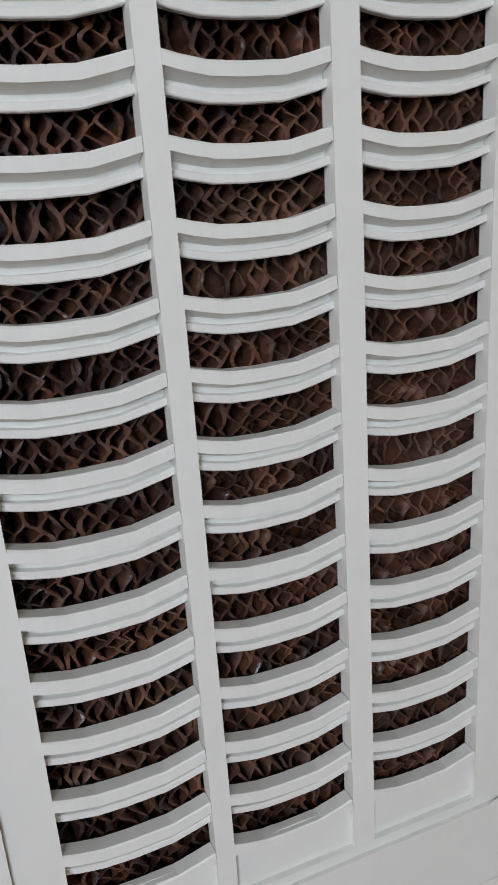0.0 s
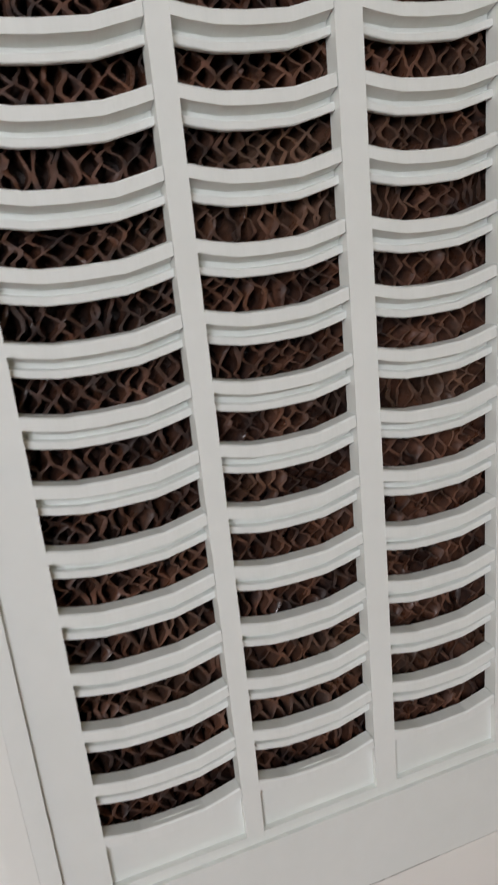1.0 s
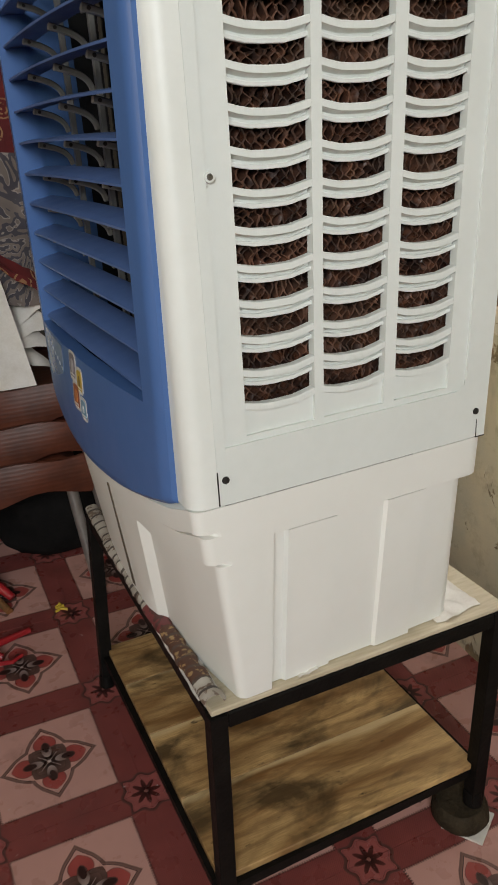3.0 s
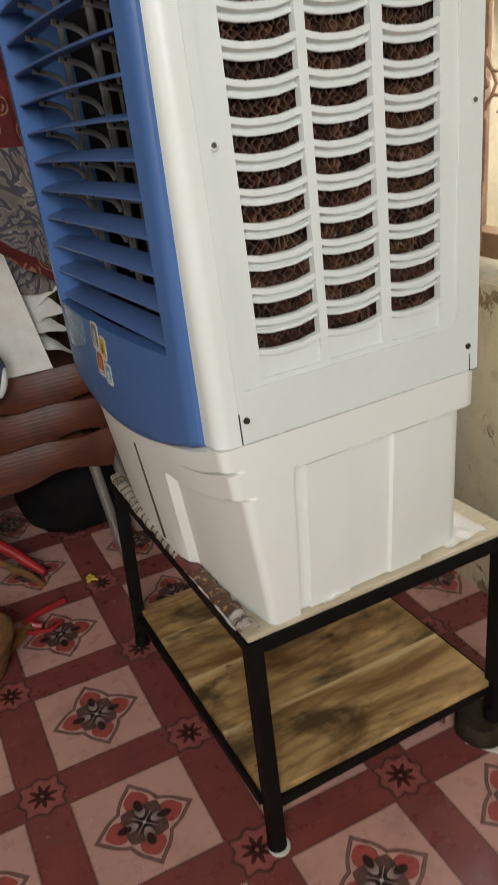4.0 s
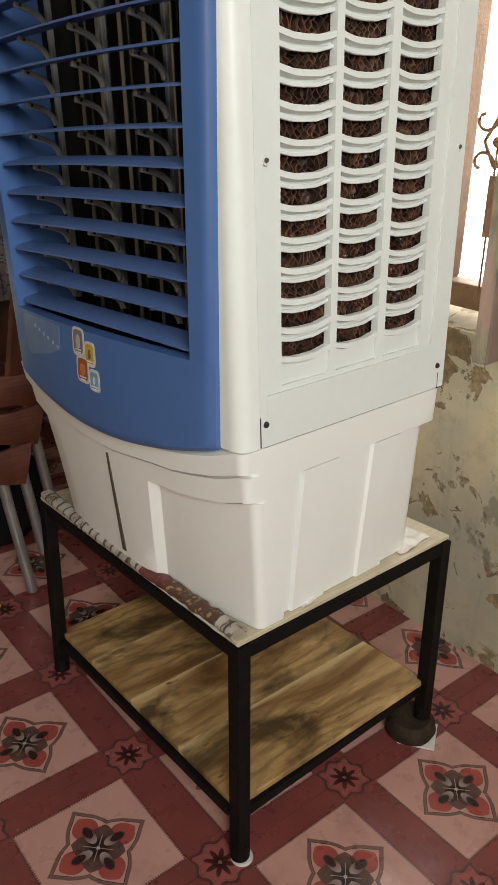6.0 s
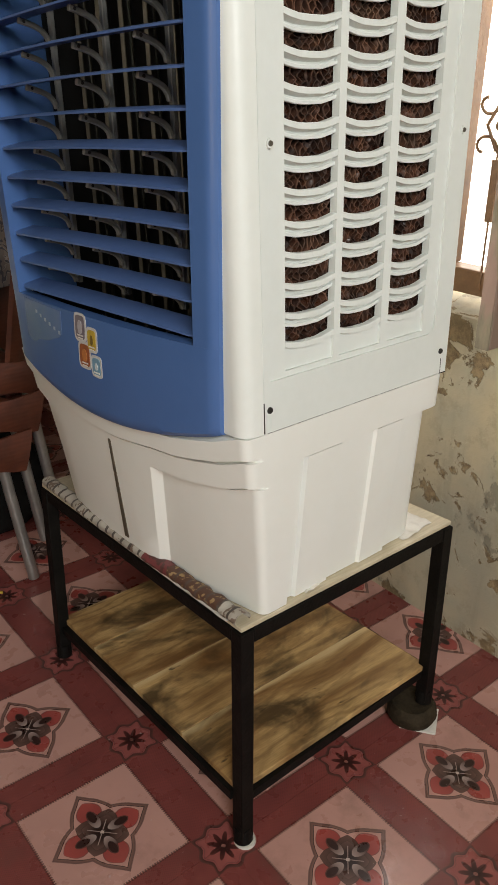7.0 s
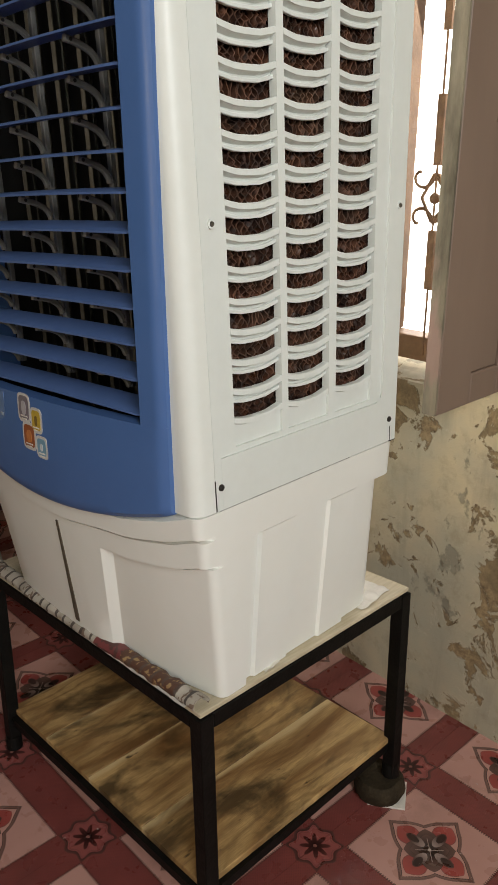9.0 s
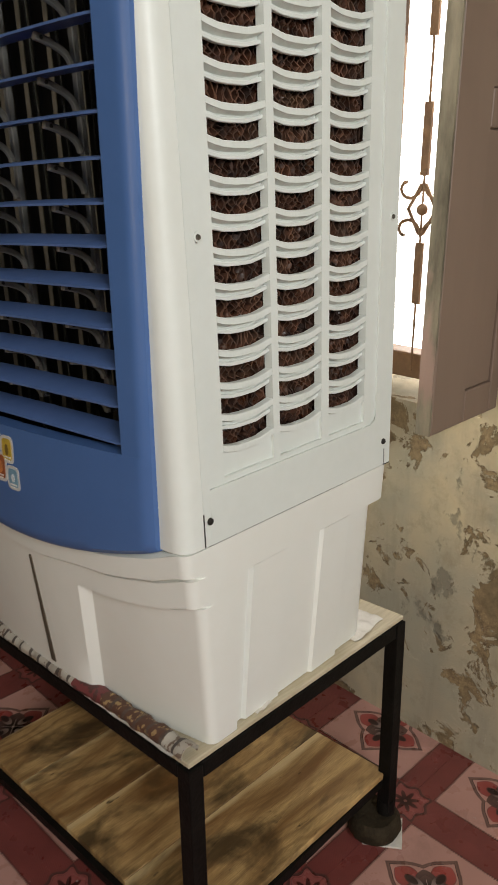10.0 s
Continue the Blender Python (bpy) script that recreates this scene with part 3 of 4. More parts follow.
def wedge():
    bm = bmesh.new()
    n = 26
    for r, z in ((0.044, 0.0), (0.050, 0.012), (0.048, 0.032), (0.042, 0.042)):
        for k in range(n):
            a = 2 * math.pi * k / n
            q = r * (1 + 0.10 * noise.noise((math.cos(a) * 1.3, math.sin(a) * 1.3, z * 9)))
            bm.verts.new((q * math.cos(a), q * math.sin(a), z))
    bm.verts.ensure_lookup_table()
    v = bm.verts
    for j in range(3):
        for k in range(n):
            bm.faces.new((v[j * n + k], v[j * n + (k + 1) % n], v[(j + 1) * n + (k + 1) % n], v[(j + 1) * n + k]))
    bm.faces.new([v[3 * n + k] for k in range(n)])
    bm.faces.new([v[k] for k in range(n)][::-1])
    single("stone_wedge", bm, stone_grey, "round dark stone wedged under the stand's leg", "stone", smooth=True).matrix_world = pose(0.456, 0.034, ground(0.456, 0.034) + 0.004)
    bm = bmesh.new()
    box(bm, -0.036, 0.036, -0.036, 0.036, 0, 0.004)
    single("tile_shard", bm, paper_white, "broken white tile piece under the stone", "tile").matrix_world = pose(0.462, 0.020, ground(0.462, 0.02) + 0.0006, 0, 0, 33)


wedge()

# ---- the air cooler ----
BASE = 0.4485
CX = pose(0, -0.036, BASE, 0, 0, 1.5)
cooler = thing("air_cooler", "white plastic air cooler with a blue louvred front", "air cooler", CX)
MID = 0.3215  # middle of the front


def cpart(name, bm, material, parent=None, label="", smooth=False, angle=35):
    """A part of the cooler, drawn with heights above the floor."""
    if parent is None:
        bmesh.ops.translate(bm, verts=list(bm.verts), vec=(0, 0, -BASE))
        return part(name, bm, material, cooler, label, smooth, angle)
    bmesh.ops.translate(bm, verts=list(bm.verts), vec=(0, 0, -BASE))
    return part(name, bm, material, parent, label, smooth, angle)


def lerp(a, b, t):
    return a + (b - a) * t


def wide(u, z):
    """The side panel grows wider upwards."""
    return u * (1 + 0.12 * (z - 0.85))


def tank():
    z0, z1 = BASE, 0.757
    zs = [z0, z0 + 0.006, 0.50, 0.54, 0.58, 0.62, 0.654, 0.656, 0.672, 0.6728, 0.6734, 0.6788, 0.6794, 0.6950, 0.6958, 0.6992, 0.7000, 0.7182, 0.7188, 0.7246, 0.7252, 0.75, z1]
    vs_front = [0.0, 0.06, 0.11, 0.15, 0.1785, 0.180, 0.1905, 0.1920, 0.287, 0.305, 0.3255, 0.3270, 0.3410, 0.3425, 0.37, 0.40, 0.4395, 0.441, 0.467, 0.4685, 0.51, 0.56, 0.60, 0.643]

    def ring(z):
        t = (z - z0) / (z1 - z0)
        va, vb = lerp(0.038, 0.0, t), 0.643 - lerp(0.038, 0.0, t)
        ub = lerp(0.420, 0.408, t)
        e, bulge = lerp(0.030, -0.008, t), lerp(0.026, 0.020, t)
        def front(v):
            w = (v - MID) / (MID - va)
            u = e - bulge * (1 - w * w)
            # three levels: flush beyond the slot, one step down between slot and rib, two steps beside the near corner
            if v > 0.3340:
                step = 0.0 if z > 0.7249 else 0.0060
            elif v > 0.1915:
                step = 0.0 if z > 0.7249 else 0.0150 if z > 0.7185 else 0.0060
            else:
                step = 0.0 if z > 0.7249 else 0.0180 if z > 0.7185 else 0.0060 if z > 0.6791 else 0.0260 if z > 0.6731 else 0.0180
                if v > 0.1790 and z < 0.6791:
                    step = lerp(0.0180, 0.0060, (v - 0.179) / 0.0125)
            u += step * min(1, (v - va) / 0.012, (vb - v) / 0.012)
            return u

        out = []
        r = 0.014
        inner = [v for v in vs_front if 0.058 < v < 0.585]
        # far corner to near corner along the front
        for v in reversed(inner):
            w = (v - MID) / MID
            vv = v + lerp(0.070, 0.022, t) if 0.17 < v < 0.21 else v
            out.append((front(v), vv, z - 0.046 * (1 - w * w) * t))
        f0 = front(va + r)
        for k in range(6):
            a = math.pi / 2 * k / 5
            out.append((f0 + r - r * math.cos(a), va + r - r * math.sin(a)))
        # near side, from front to back
        edge = 0.0935
        flush = z > 0.6995
        for u, d in ((edge, 0.0), (edge + 0.0016, 0.012), (edge + 0.020, 0.012), (edge + 0.0235, 0.0060), (0.186, 0.0060), (0.1875, 0.0105), (0.2595, 0.0105), (0.2630, 0.0055), (0.3225, 0.0060), (0.3255, 0.0125), (0.350, 0.0135)):
            out.append((u, va + (0 if flush else 0.019 if z > 0.6954 and d > 0.001 else d)))
        rb = 0.022
        side = 0.0 if flush else 0.013
        ubz = ub if flush else ub - 0.014
        for k in range(6):
            a = math.pi / 2 * k / 5
            out.append((ubz - rb + rb * math.sin(a), va + side + rb - rb * math.cos(a)))
        for k in range(6):
            a = math.pi / 2 * k / 5
            out.append((ubz - rb + rb * math.cos(a), vb - side - rb + rb * math.sin(a)))
        out.append((0.15, vb - side))
        for k in range(6):
            a = math.pi / 2 * k / 5
            out.append((f0 + r - r * math.sin(a), vb - r + r * math.cos(a)))
        return out

    bm = bmesh.new()
    rows = [[bm.verts.new((p[0], p[1], p[2] if len(p) > 2 else z)) for p in ring(z)] for z in zs]
    # the count of front columns is the same in every row
    n = min(len(r) for r in rows)
    assert all(len(r) == n for r in rows)
    for a, b in zip(rows, rows[1:]):
        for k in range(n):
            bm.faces.new((a[k], a[(k + 1) % n], b[(k + 1) % n], b[k]))
    bm.faces.new(rows[0])
    bm.faces.new(rows[-1][::-1])
    return cpart("water_tank", bm, tank_plastic, None, "cream-white plastic water tank with ribs", smooth=True, angle=28)


tank_ob = tank()
# drain slot in the tank's front: its shadow line, painted as a dark inlay
bm = bmesh.new()
slab(bm, lambda p, q: (lerp(0.0056, -0.0184, q), lerp(0.346, 0.330, q) + lerp(0.0058, 0.0024, q) * (2 * p - 1), lerp(0.474, 0.668, q)), 1, 8, lambda p: p + Vector((0.004, 0, 0)))
cpart("slot", bm, slot_shade, tank_ob)

BODY0, BODY1 = 0.7585, 1.62


def front_u(v, z):
    w = (v - MID) / 0.2805
    return -0.0235 - 0.021 * (1 - w * w)


def blue_edge(z):
    return 0.041 - 0.050 * (z - 0.748)


def shell():
    # rounded front corner posts
    def post(mirror):
        bm = bmesh.new()
        prof = [(0.0238, 0.0), (0.010, 0.0)]
        for k in range(1, 7):
            a = math.pi / 2 * k / 6
            prof.append((0.010 - 0.020 * math.sin(a), 0.022 - 0.022 * math.cos(a)))
        prof += [(-0.0105, 0.034), (-0.010, 0.043), (0.012, 0.043), (0.012, 0.020), (0.0238, 0.020)]
        if mirror:
            prof = [(u, 0.643 - v) for u, v in prof]
        rings = []
        for z in (BODY0, BODY0 + 0.002, 0.9, 1.2, BODY1):
            rings.append([bm.verts.new((u, v, z)) for u, v in prof])
        n = len(prof)
        for a, b in zip(rings, rings[1:]):
            for k in range(n):
                bm.faces.new((a[k], a[(k + 1) % n], b[(k + 1) % n], b[k]))
        bm.faces.new(rings[0][::-1])
        bm.faces.new(rings[-1])
        cpart("corner_post", bm, white_plastic, None, "", smooth=True, angle=40)

    post(False)
    post(True)
    bm = bmesh.new()
    box(bm, 0.392, 0.408, 0.0162, 0.627, BODY0, BODY1, lambda u, v, z: (wide(u, z), v, z))
    bevel(bm, 0.005)
    cpart("back_panel", bm, white_plastic, None, "", smooth=True)
    bm = bmesh.new()
    box(bm, -0.012, 0.445, 0.0, 0.643, BODY1 + 0.001, BODY1 + 0.045)
    bevel(bm, 0.02, 3)
    cpart("top_cover", bm, white_plastic, None, "", smooth=True)
    # added near-black boxes: the cooler's inner shade, put into the colour
    for name, x0, x1, y0, y1, z0, z1 in (("shade_box_back", 0.215, 0.22, 0.0412, 0.6018, 0.79, 1.60), ("shade_box_side", 0.0125, 0.2145, 0.0412, 0.0436, 0.79, 1.60), ("shade_box_side", 0.0125, 0.2145, 0.5994, 0.6018, 0.79, 1.60), ("shade_box_floor", 0.02, 0.215, 0.0412, 0.6018, 0.784, 0.7895), ("shade_box_top", 0.02, 0.215, 0.0412, 0.6018, 1.6005, 1.605)):
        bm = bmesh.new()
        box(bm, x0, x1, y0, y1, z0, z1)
        cpart(name, bm, inner_shade)
    # upright vanes behind the louvres: wide leaves with a thin raised edge and a pivot strip
    for k in range(8):
        v = 0.098 + k * 0.0640
        turn = Matrix.Translation((0.135, v, 0)) @ Matrix.Rotation(radians(38), 4, "Z")
        bm = bmesh.new()
        box(bm, -0.023, 0.023, -0.0012, 0.0012, 0.80, 1.59)
        for z in (0.93, 1.10, 1.27, 1.44):
            box(bm, -0.021, 0.021, -0.0022, -0.0011, z, z + 0.004)
        bmesh.ops.transform(bm, matrix=turn, verts=list(bm.verts))
        vane = cpart("vane", bm, rib_plastic)
        for x in (-0.0245, 0.008):
            bm = bmesh.new()
            box(bm, x - 0.0022, x + 0.0022, -0.0040, 0.0030, 0.80, 1.59)
            bevel(bm, 0.0008, 1)
            bmesh.ops.transform(bm, matrix=turn, verts=list(bm.verts))
            cpart("vane_edge", bm, vane_rim, vane)


shell()


def side_panel():
    G0, G1 = 0.832, 1.562
    cols = ((0.064, 0.1515), (0.1635, 0.2465), (0.262, 0.343))

    def f(u, v, z):
        return (wide(u, z), v, z)

    bm = bmesh.new()
    # outer border, proud
    box(bm, 0.02395, 0.0360, -0.0004, 0.016, BODY0, BODY1, lambda u, v, z: (u if u < 0.03 else wide(u, z), v, z))
    box(bm, 0.3700, 0.4080, -0.0006, 0.016, BODY0, BODY1, f)
    box(bm, 0.0360, 0.3700, -0.0006, 0.016, BODY0, 0.826, f)
    # rounded fillet in the lower far corner of the sunk field
    bm.faces.new([bm.verts.new(f(u, -0.0006, z)) for u, z in ((0.3700, 0.826), (0.3700, 0.842), (0.3672, 0.8335), (0.3620, 0.8290), (0.354, 0.826))])
    box(bm, 0.0360, 0.3700, -0.0006, 0.016, 1.575, BODY1, f)
    bmesh.ops.remove_doubles(bm, verts=list(bm.verts), dist=0.00001)
    panel = cpart("side_panel", bm, grill_plastic, None, "white plastic side panel with a slatted grille")
    bm = bmesh.new()
    # inner field, slightly recessed, with the dividers
    d0, d1 = 0.0024, 0.0098
    for u0, u1 in ((0.0362, 0.064), (0.1515, 0.1635), (0.2465, 0.262), (0.343, 0.3698)):
        box(bm, u0, u1, d0, d1 + 0.0045, 0.8262, 1.5748, f)
    for u0, u1 in cols:
        box(bm, u0 + 0.00005, u1 - 0.00005, d0, d1, 0.8262, 0.8335, f)
        box(bm, u0 + 0.00005, u1 - 0.00005, 0.0068, d1, 0.8336, 0.8665, f)
    cpart("grille_frame", bm, grill_plastic, panel)
    # slats: a channel with a proud upper lip, a recessed web and a lower lip
    prof = ((0.0022, 0.0100), (0.0022, 0.0162), (0.0032, 0.0172), (0.0128, 0.0172), (0.0128, -0.0012), (0.0084, -0.0012), (0.0076, -0.0005), (0.0076, 0.0028), (0.0082, 0.0034), (0.0126, 0.0036), (0.0122, 0.0066), (0.0040, 0.0098))
    bm = bmesh.new()
    xs = (0.0, 0.10, 0.26, 0.45, 0.72, 0.90, 1.0)
    sag = (0.0, -0.0024, -0.0052, -0.0060, -0.0056, -0.0022, 0.0)
    rings = [[bm.verts.new((x, d, h + s)) for d, h in prof] for x, s in zip(xs, sag)]
    n = len(prof)
    for a, b in zip(rings, rings[1:]):
        for k in range(n):
            bm.faces.new((a[k], a[(k + 1) % n], b[(k + 1) % n], b[k]))
    bm.faces.new(rings[0])
    bm.faces.new(rings[-1][::-1])
    me = mesh_of("slat", bm, grill_plastic)
    rng = random.Random(3)
    for c, (u0, u1) in enumerate(cols):
        for k in range(20):
            z = 0.8548 + 0.0372 * k
            ob = new("slat", me)
            ob.parent = panel
            a, b = wide(u0, z), wide(u1, z)
            ob.matrix_local = Matrix.Translation((a + 0.0001, rng.uniform(-0.0003, 0.0003), z - BASE + rng.uniform(-0.0004, 0.0004))) @ Matrix.Diagonal((b - a - 0.0002, 1, 1, 1))
    # screws in small round recesses
    for u, z in ((0.0395, 1.106), (0.0335, 0.789), (0.394, 1.110), (0.390, 0.794), (0.0400, 1.44), (0.394, 1.44)):
        bm = bmesh.new()
        m = Matrix.Translation((wide(u, z), -0.0008, z)) @ pose(0, 0, 0, 90, 0, 0)
        bmesh.ops.create_cone(bm, cap_ends=True, segments=20, radius1=0.0046 if z < 1 else 0.0058, radius2=0.0042 if z < 1 else 0.0054, depth=0.0026, matrix=m)
        ring = cpart("screw_seat", bm, grill_plastic if z > 1 else black_gap, panel)
        bm = bmesh.new()
        m = Matrix.Translation((wide(u, z), -0.0026, z)) @ pose(0, 0, 0, 90, 0, 0)
        bmesh.ops.create_cone(bm, cap_ends=True, segments=18, radius1=0.0036, radius2=0.0026, depth=0.0022, matrix=m)
        cpart("screw", bm, screw_steel if z > 1 else black_gap, ring, "steel cross-head screw" if z > 1 else "dark screw", smooth=True)
    bm = bmesh.new()
    box(bm, 0.0232, 0.0248, -0.0006, 0.012, 0.7586, 0.800)
    cpart("seam", bm, black_gap, panel)
    bm = bmesh.new()
    for u0, u1 in ((0.03, 0.075), (0.082, 0.13), (0.135, 0.185), (0.192, 0.245), (0.25, 0.29)):
        box(bm, u0, u1, -0.0003, 0.006, 0.7576, 0.7583)
    cpart("bottom_seam", bm, grey_plastic, panel)
    bm = bmesh.new()
    box(bm, 0.389, 0.3905, -0.0008, 0.004, 0.757, 0.782)
    box(bm, 0.389, 0.404, -0.0008, 0.004, 0.757, 0.7583)
    cpart("clip_slot", bm, black_gap, panel)


side_panel()


def cooling_pad():
    """Crinkled paper sheets glued crest to crest, seen on edge."""
    bm = bmesh.new()
    box(bm, 0.04, 0.39, 0.0345, 0.0395, 0.835, 1.58)
    pad = cpart("cooling_pad", bm, pad_brown, None, "damp brown honeycomb paper cooling pad")
    z0, z1, dz = 0.845, 1.56, 0.0028
    n = int((z1 - z0) / dz)
    u, k = 0.045, 0
    while u < 0.385:
        bm = bmesh.new()
        tilt = 0.012 if k % 2 else -0.012
        ph = k * math.pi + 1.6 * noise.noise((k * 0.37, 0, 5))
        last = None
        for j in range(n + 1):
            z = z0 + j * dz
            wob = 0.0042 * noise.noise((u * 60, z * 70, 1.0)) + 0.0022 * noise.noise((u * 190, z * 230, 4.0))
            amp = 0.0034 + 0.0034 * noise.noise((u * 33, z * 34, 3.0))
            x = u + wob + amp * math.sin(2 * math.pi * z / 0.0150 + ph + 6.0 * noise.noise((u * 30, z * 32, 7.0)))
            y = 0.0170 + 0.0048 * noise.noise((u * 75, z * 85, 9.0))
            mid = u + 0.6 * (x - u) + 0.003 * noise.noise((u * 80, z * 95, 12.0))
            wx = u + 0.0036 * math.sin(2 * math.pi * (z + tilt) / 0.0150 + ph)
            h = 0.0011 + 0.0010 * noise.noise((u * 90, z * 110, 2.0))
            ring = [bm.verts.new(q) for q in ((x - h, y, z), (x + h, y, z), (mid + 0.8 * h, 0.0245, z), (wx + h, 0.0352, z), (wx - h, 0.0352, z), (mid - 0.8 * h, 0.0245, z))]
            if last:
                for a in range(6):
                    b = (a + 1) % 6
                    bm.faces.new((last[a], last[b], ring[b], ring[a]))
            else:
                bm.faces.new(ring[::-1])
            last = ring
        bm.faces.new(last)
        cpart("pad_sheet", bm, pad_brown, pad, smooth=True, angle=75)
        u += 0.0060
        k += 1


cooling_pad()


def front_panel():
    OP0, OP1 = 0.872, 1.565
    oa = lambda z: 0.0735 - 0.040 * (z - 0.885)
    ob_ = lambda z: 0.643 - oa(z)

    def surf(v, z):
        e = blue_edge(z)
        near = max(0.0, 1 - min(v - e, 0.643 - e - v) / 0.014)
        flat = 0.20 * min(1.0, max(0.0, (z - 0.80) / 0.07))
        w = (v - MID) / 0.2805
        return front_u(v, z) + 0.021 * (1 - w * w) * flat + 0.0062 * near ** 2

    def back(d):
        return lambda p: Vector((p.x + d, p.y, p.z))

    top = 1.612
    bm = bmesh.new()

    def lower(s, t):
        s2 = 0.5 - 0.5 * math.cos(math.pi * s)
        e = blue_edge(0.75)
        v = lerp(e, 0.643 - e, 0.5 * s + 0.5 * s2)
        w = (v - MID) / 0.28
        z = lerp(0.7555 - 0.040 * (1 - w * w), OP0 - 0.0001, t ** 1.3)
        e = blue_edge(z)
        v = lerp(e, 0.643 - e, 0.5 * s + 0.5 * s2)
        return (surf(v, z) + 0.006 * max(0.0, 1 - t * 10) ** 2, v, z)

    slab(bm, lower, 40, 10, back(0.022))

    def strip(far):
        def fn(s, t):
            z = lerp(OP0, 1.57, t)
            e, o = blue_edge(z), oa(z)
            v = lerp(e, o, s ** 1.6)
            if far:
                v = 0.643 - v
            return (surf(v, z), v, z)
        return fn

    slab(bm, strip(False), 10, 12, back(0.040))
    slab(bm, strip(True), 10, 12, back(0.040))

    # side walls of the opening, running in behind the louvres
    for far in (False, True):
        def reveal(s, t, far=far):
            z = lerp(OP0 - 0.01, 1.57, t)
            v = oa(z) - 0.0045
            return (lerp(0.012, 0.085, s), 0.643 - v if far else v, z)
        slab(bm, reveal, 2, 12, lambda p, far=far: Vector((p.x, p.y + (0.002 if far else -0.002), p.z)))

    def upper(s, t):
        z = lerp(1.5702, top, t)
        e = blue_edge(z)
        v = lerp(e, 0.643 - e, s)
        return (surf(v, z), v, z)

    slab(bm, upper, 30, 3, back(0.022))
    bmesh.ops.remove_doubles(bm, verts=list(bm.verts), dist=0.00001)
    panel = cpart("front_panel", bm, blue_plastic, None, "glossy blue plastic bowed front panel", smooth=True, angle=40)

    # horizontal louvres, bowed like the panel
    for k in range(16):
        z = 0.885 + 0.0438 * k
        tilt = radians(10) if k <= 5 else radians(3.5)
        a, b = oa(z) - 0.002, ob_(z) + 0.002
        bm = bmesh.new()

        def top_face(s, t, a=a, b=b, z=z, tilt=tilt):
            v = lerp(a, b, s)
            end = min(v - a, b - v)
            d = 0.040 * t
            if t < 0.3:
                d += 0.006 * max(0, 1 - end / 0.008) ** 2
            u = -0.0205 - 0.0062 * (1 - ((v - MID) / 0.2805) ** 2) + d * math.cos(tilt)
            lip = -0.0016 if t < 0.01 else 0
            return (u, v, z + d * math.sin(tilt) + lip + 0.004 * (1 - ((v - MID) / 0.2805) ** 2) - 0.002)

        slab(bm, lambda s, t: top_face(s, t), 28, 6, lambda p: p + Vector((0.0004, 0, -0.0026)))
        cpart("louvre", bm, slat_blue, panel, smooth=True)

    # grey hooked arms that gang the louvres, with their upright rods
    for v in (0.176, 0.325, 0.474):
        base_u = -0.0130
        bm = bmesh.new()
        box(bm, base_u + 0.052, base_u + 0.060, v + 0.002, v + 0.011, 0.89, 1.56)
        bevel(bm, 0.001, 1)
        cpart("link_rod", bm, grey_plastic, panel)
        for k in range(1, 16):
            z = 0.885 + 0.0438 * k
            bm = bmesh.new()
            pts = []
            for j in range(10):
                t = j / 9
                pts.append((base_u + 0.046 * math.sin(t * 1.5), v, z - 0.006 - 0.016 * t - 0.014 * t ** 3))
            rings = []
            for j, p in enumerate(pts):
                h = 0.0042 - 0.0010 * j / 9
                q = pts[min(j + 1, 9)]
                r = pts[max(j - 1, 0)]
                d = Vector((q[0] - r[0], 0, q[2] - r[2])).normalized()
                nn = Vector((-d.z, 0, d.x))
                c = Vector(p)
                rings.append([bm.verts.new(c + nn * h + Vector((0, w, 0))) for w in (-0.0035, 0.0035)] + [bm.verts.new(c - nn * h + Vector((0, w, 0))) for w in (0.0035, -0.0035)])
            for a, b in zip(rings, rings[1:]):
                for j in range(4):
                    bm.faces.new((a[j], a[(j + 1) % 4], b[(j + 1) % 4], b[j]))
            bm.faces.new(rings[0][::-1])
            bm.faces.new(rings[-1])
            bevel(bm, 0.0012, 1)
            arm = cpart("louvre_arm", bm, grey_plastic, panel, smooth=True)
            bm = bmesh.new()
            m = Matrix.Translation((pts[1][0], v, pts[1][2])) @ pose(0, 0, 0, 90, 0, 0)
            bmesh.ops.create_cone(bm, cap_ends=True, segments=12, radius1=0.0023, radius2=0.0023, depth=0.0082, matrix=m)
            cpart("pin", bm, black_gap, arm)
    return panel, surf


blue_panel, blue_surf = front_panel()


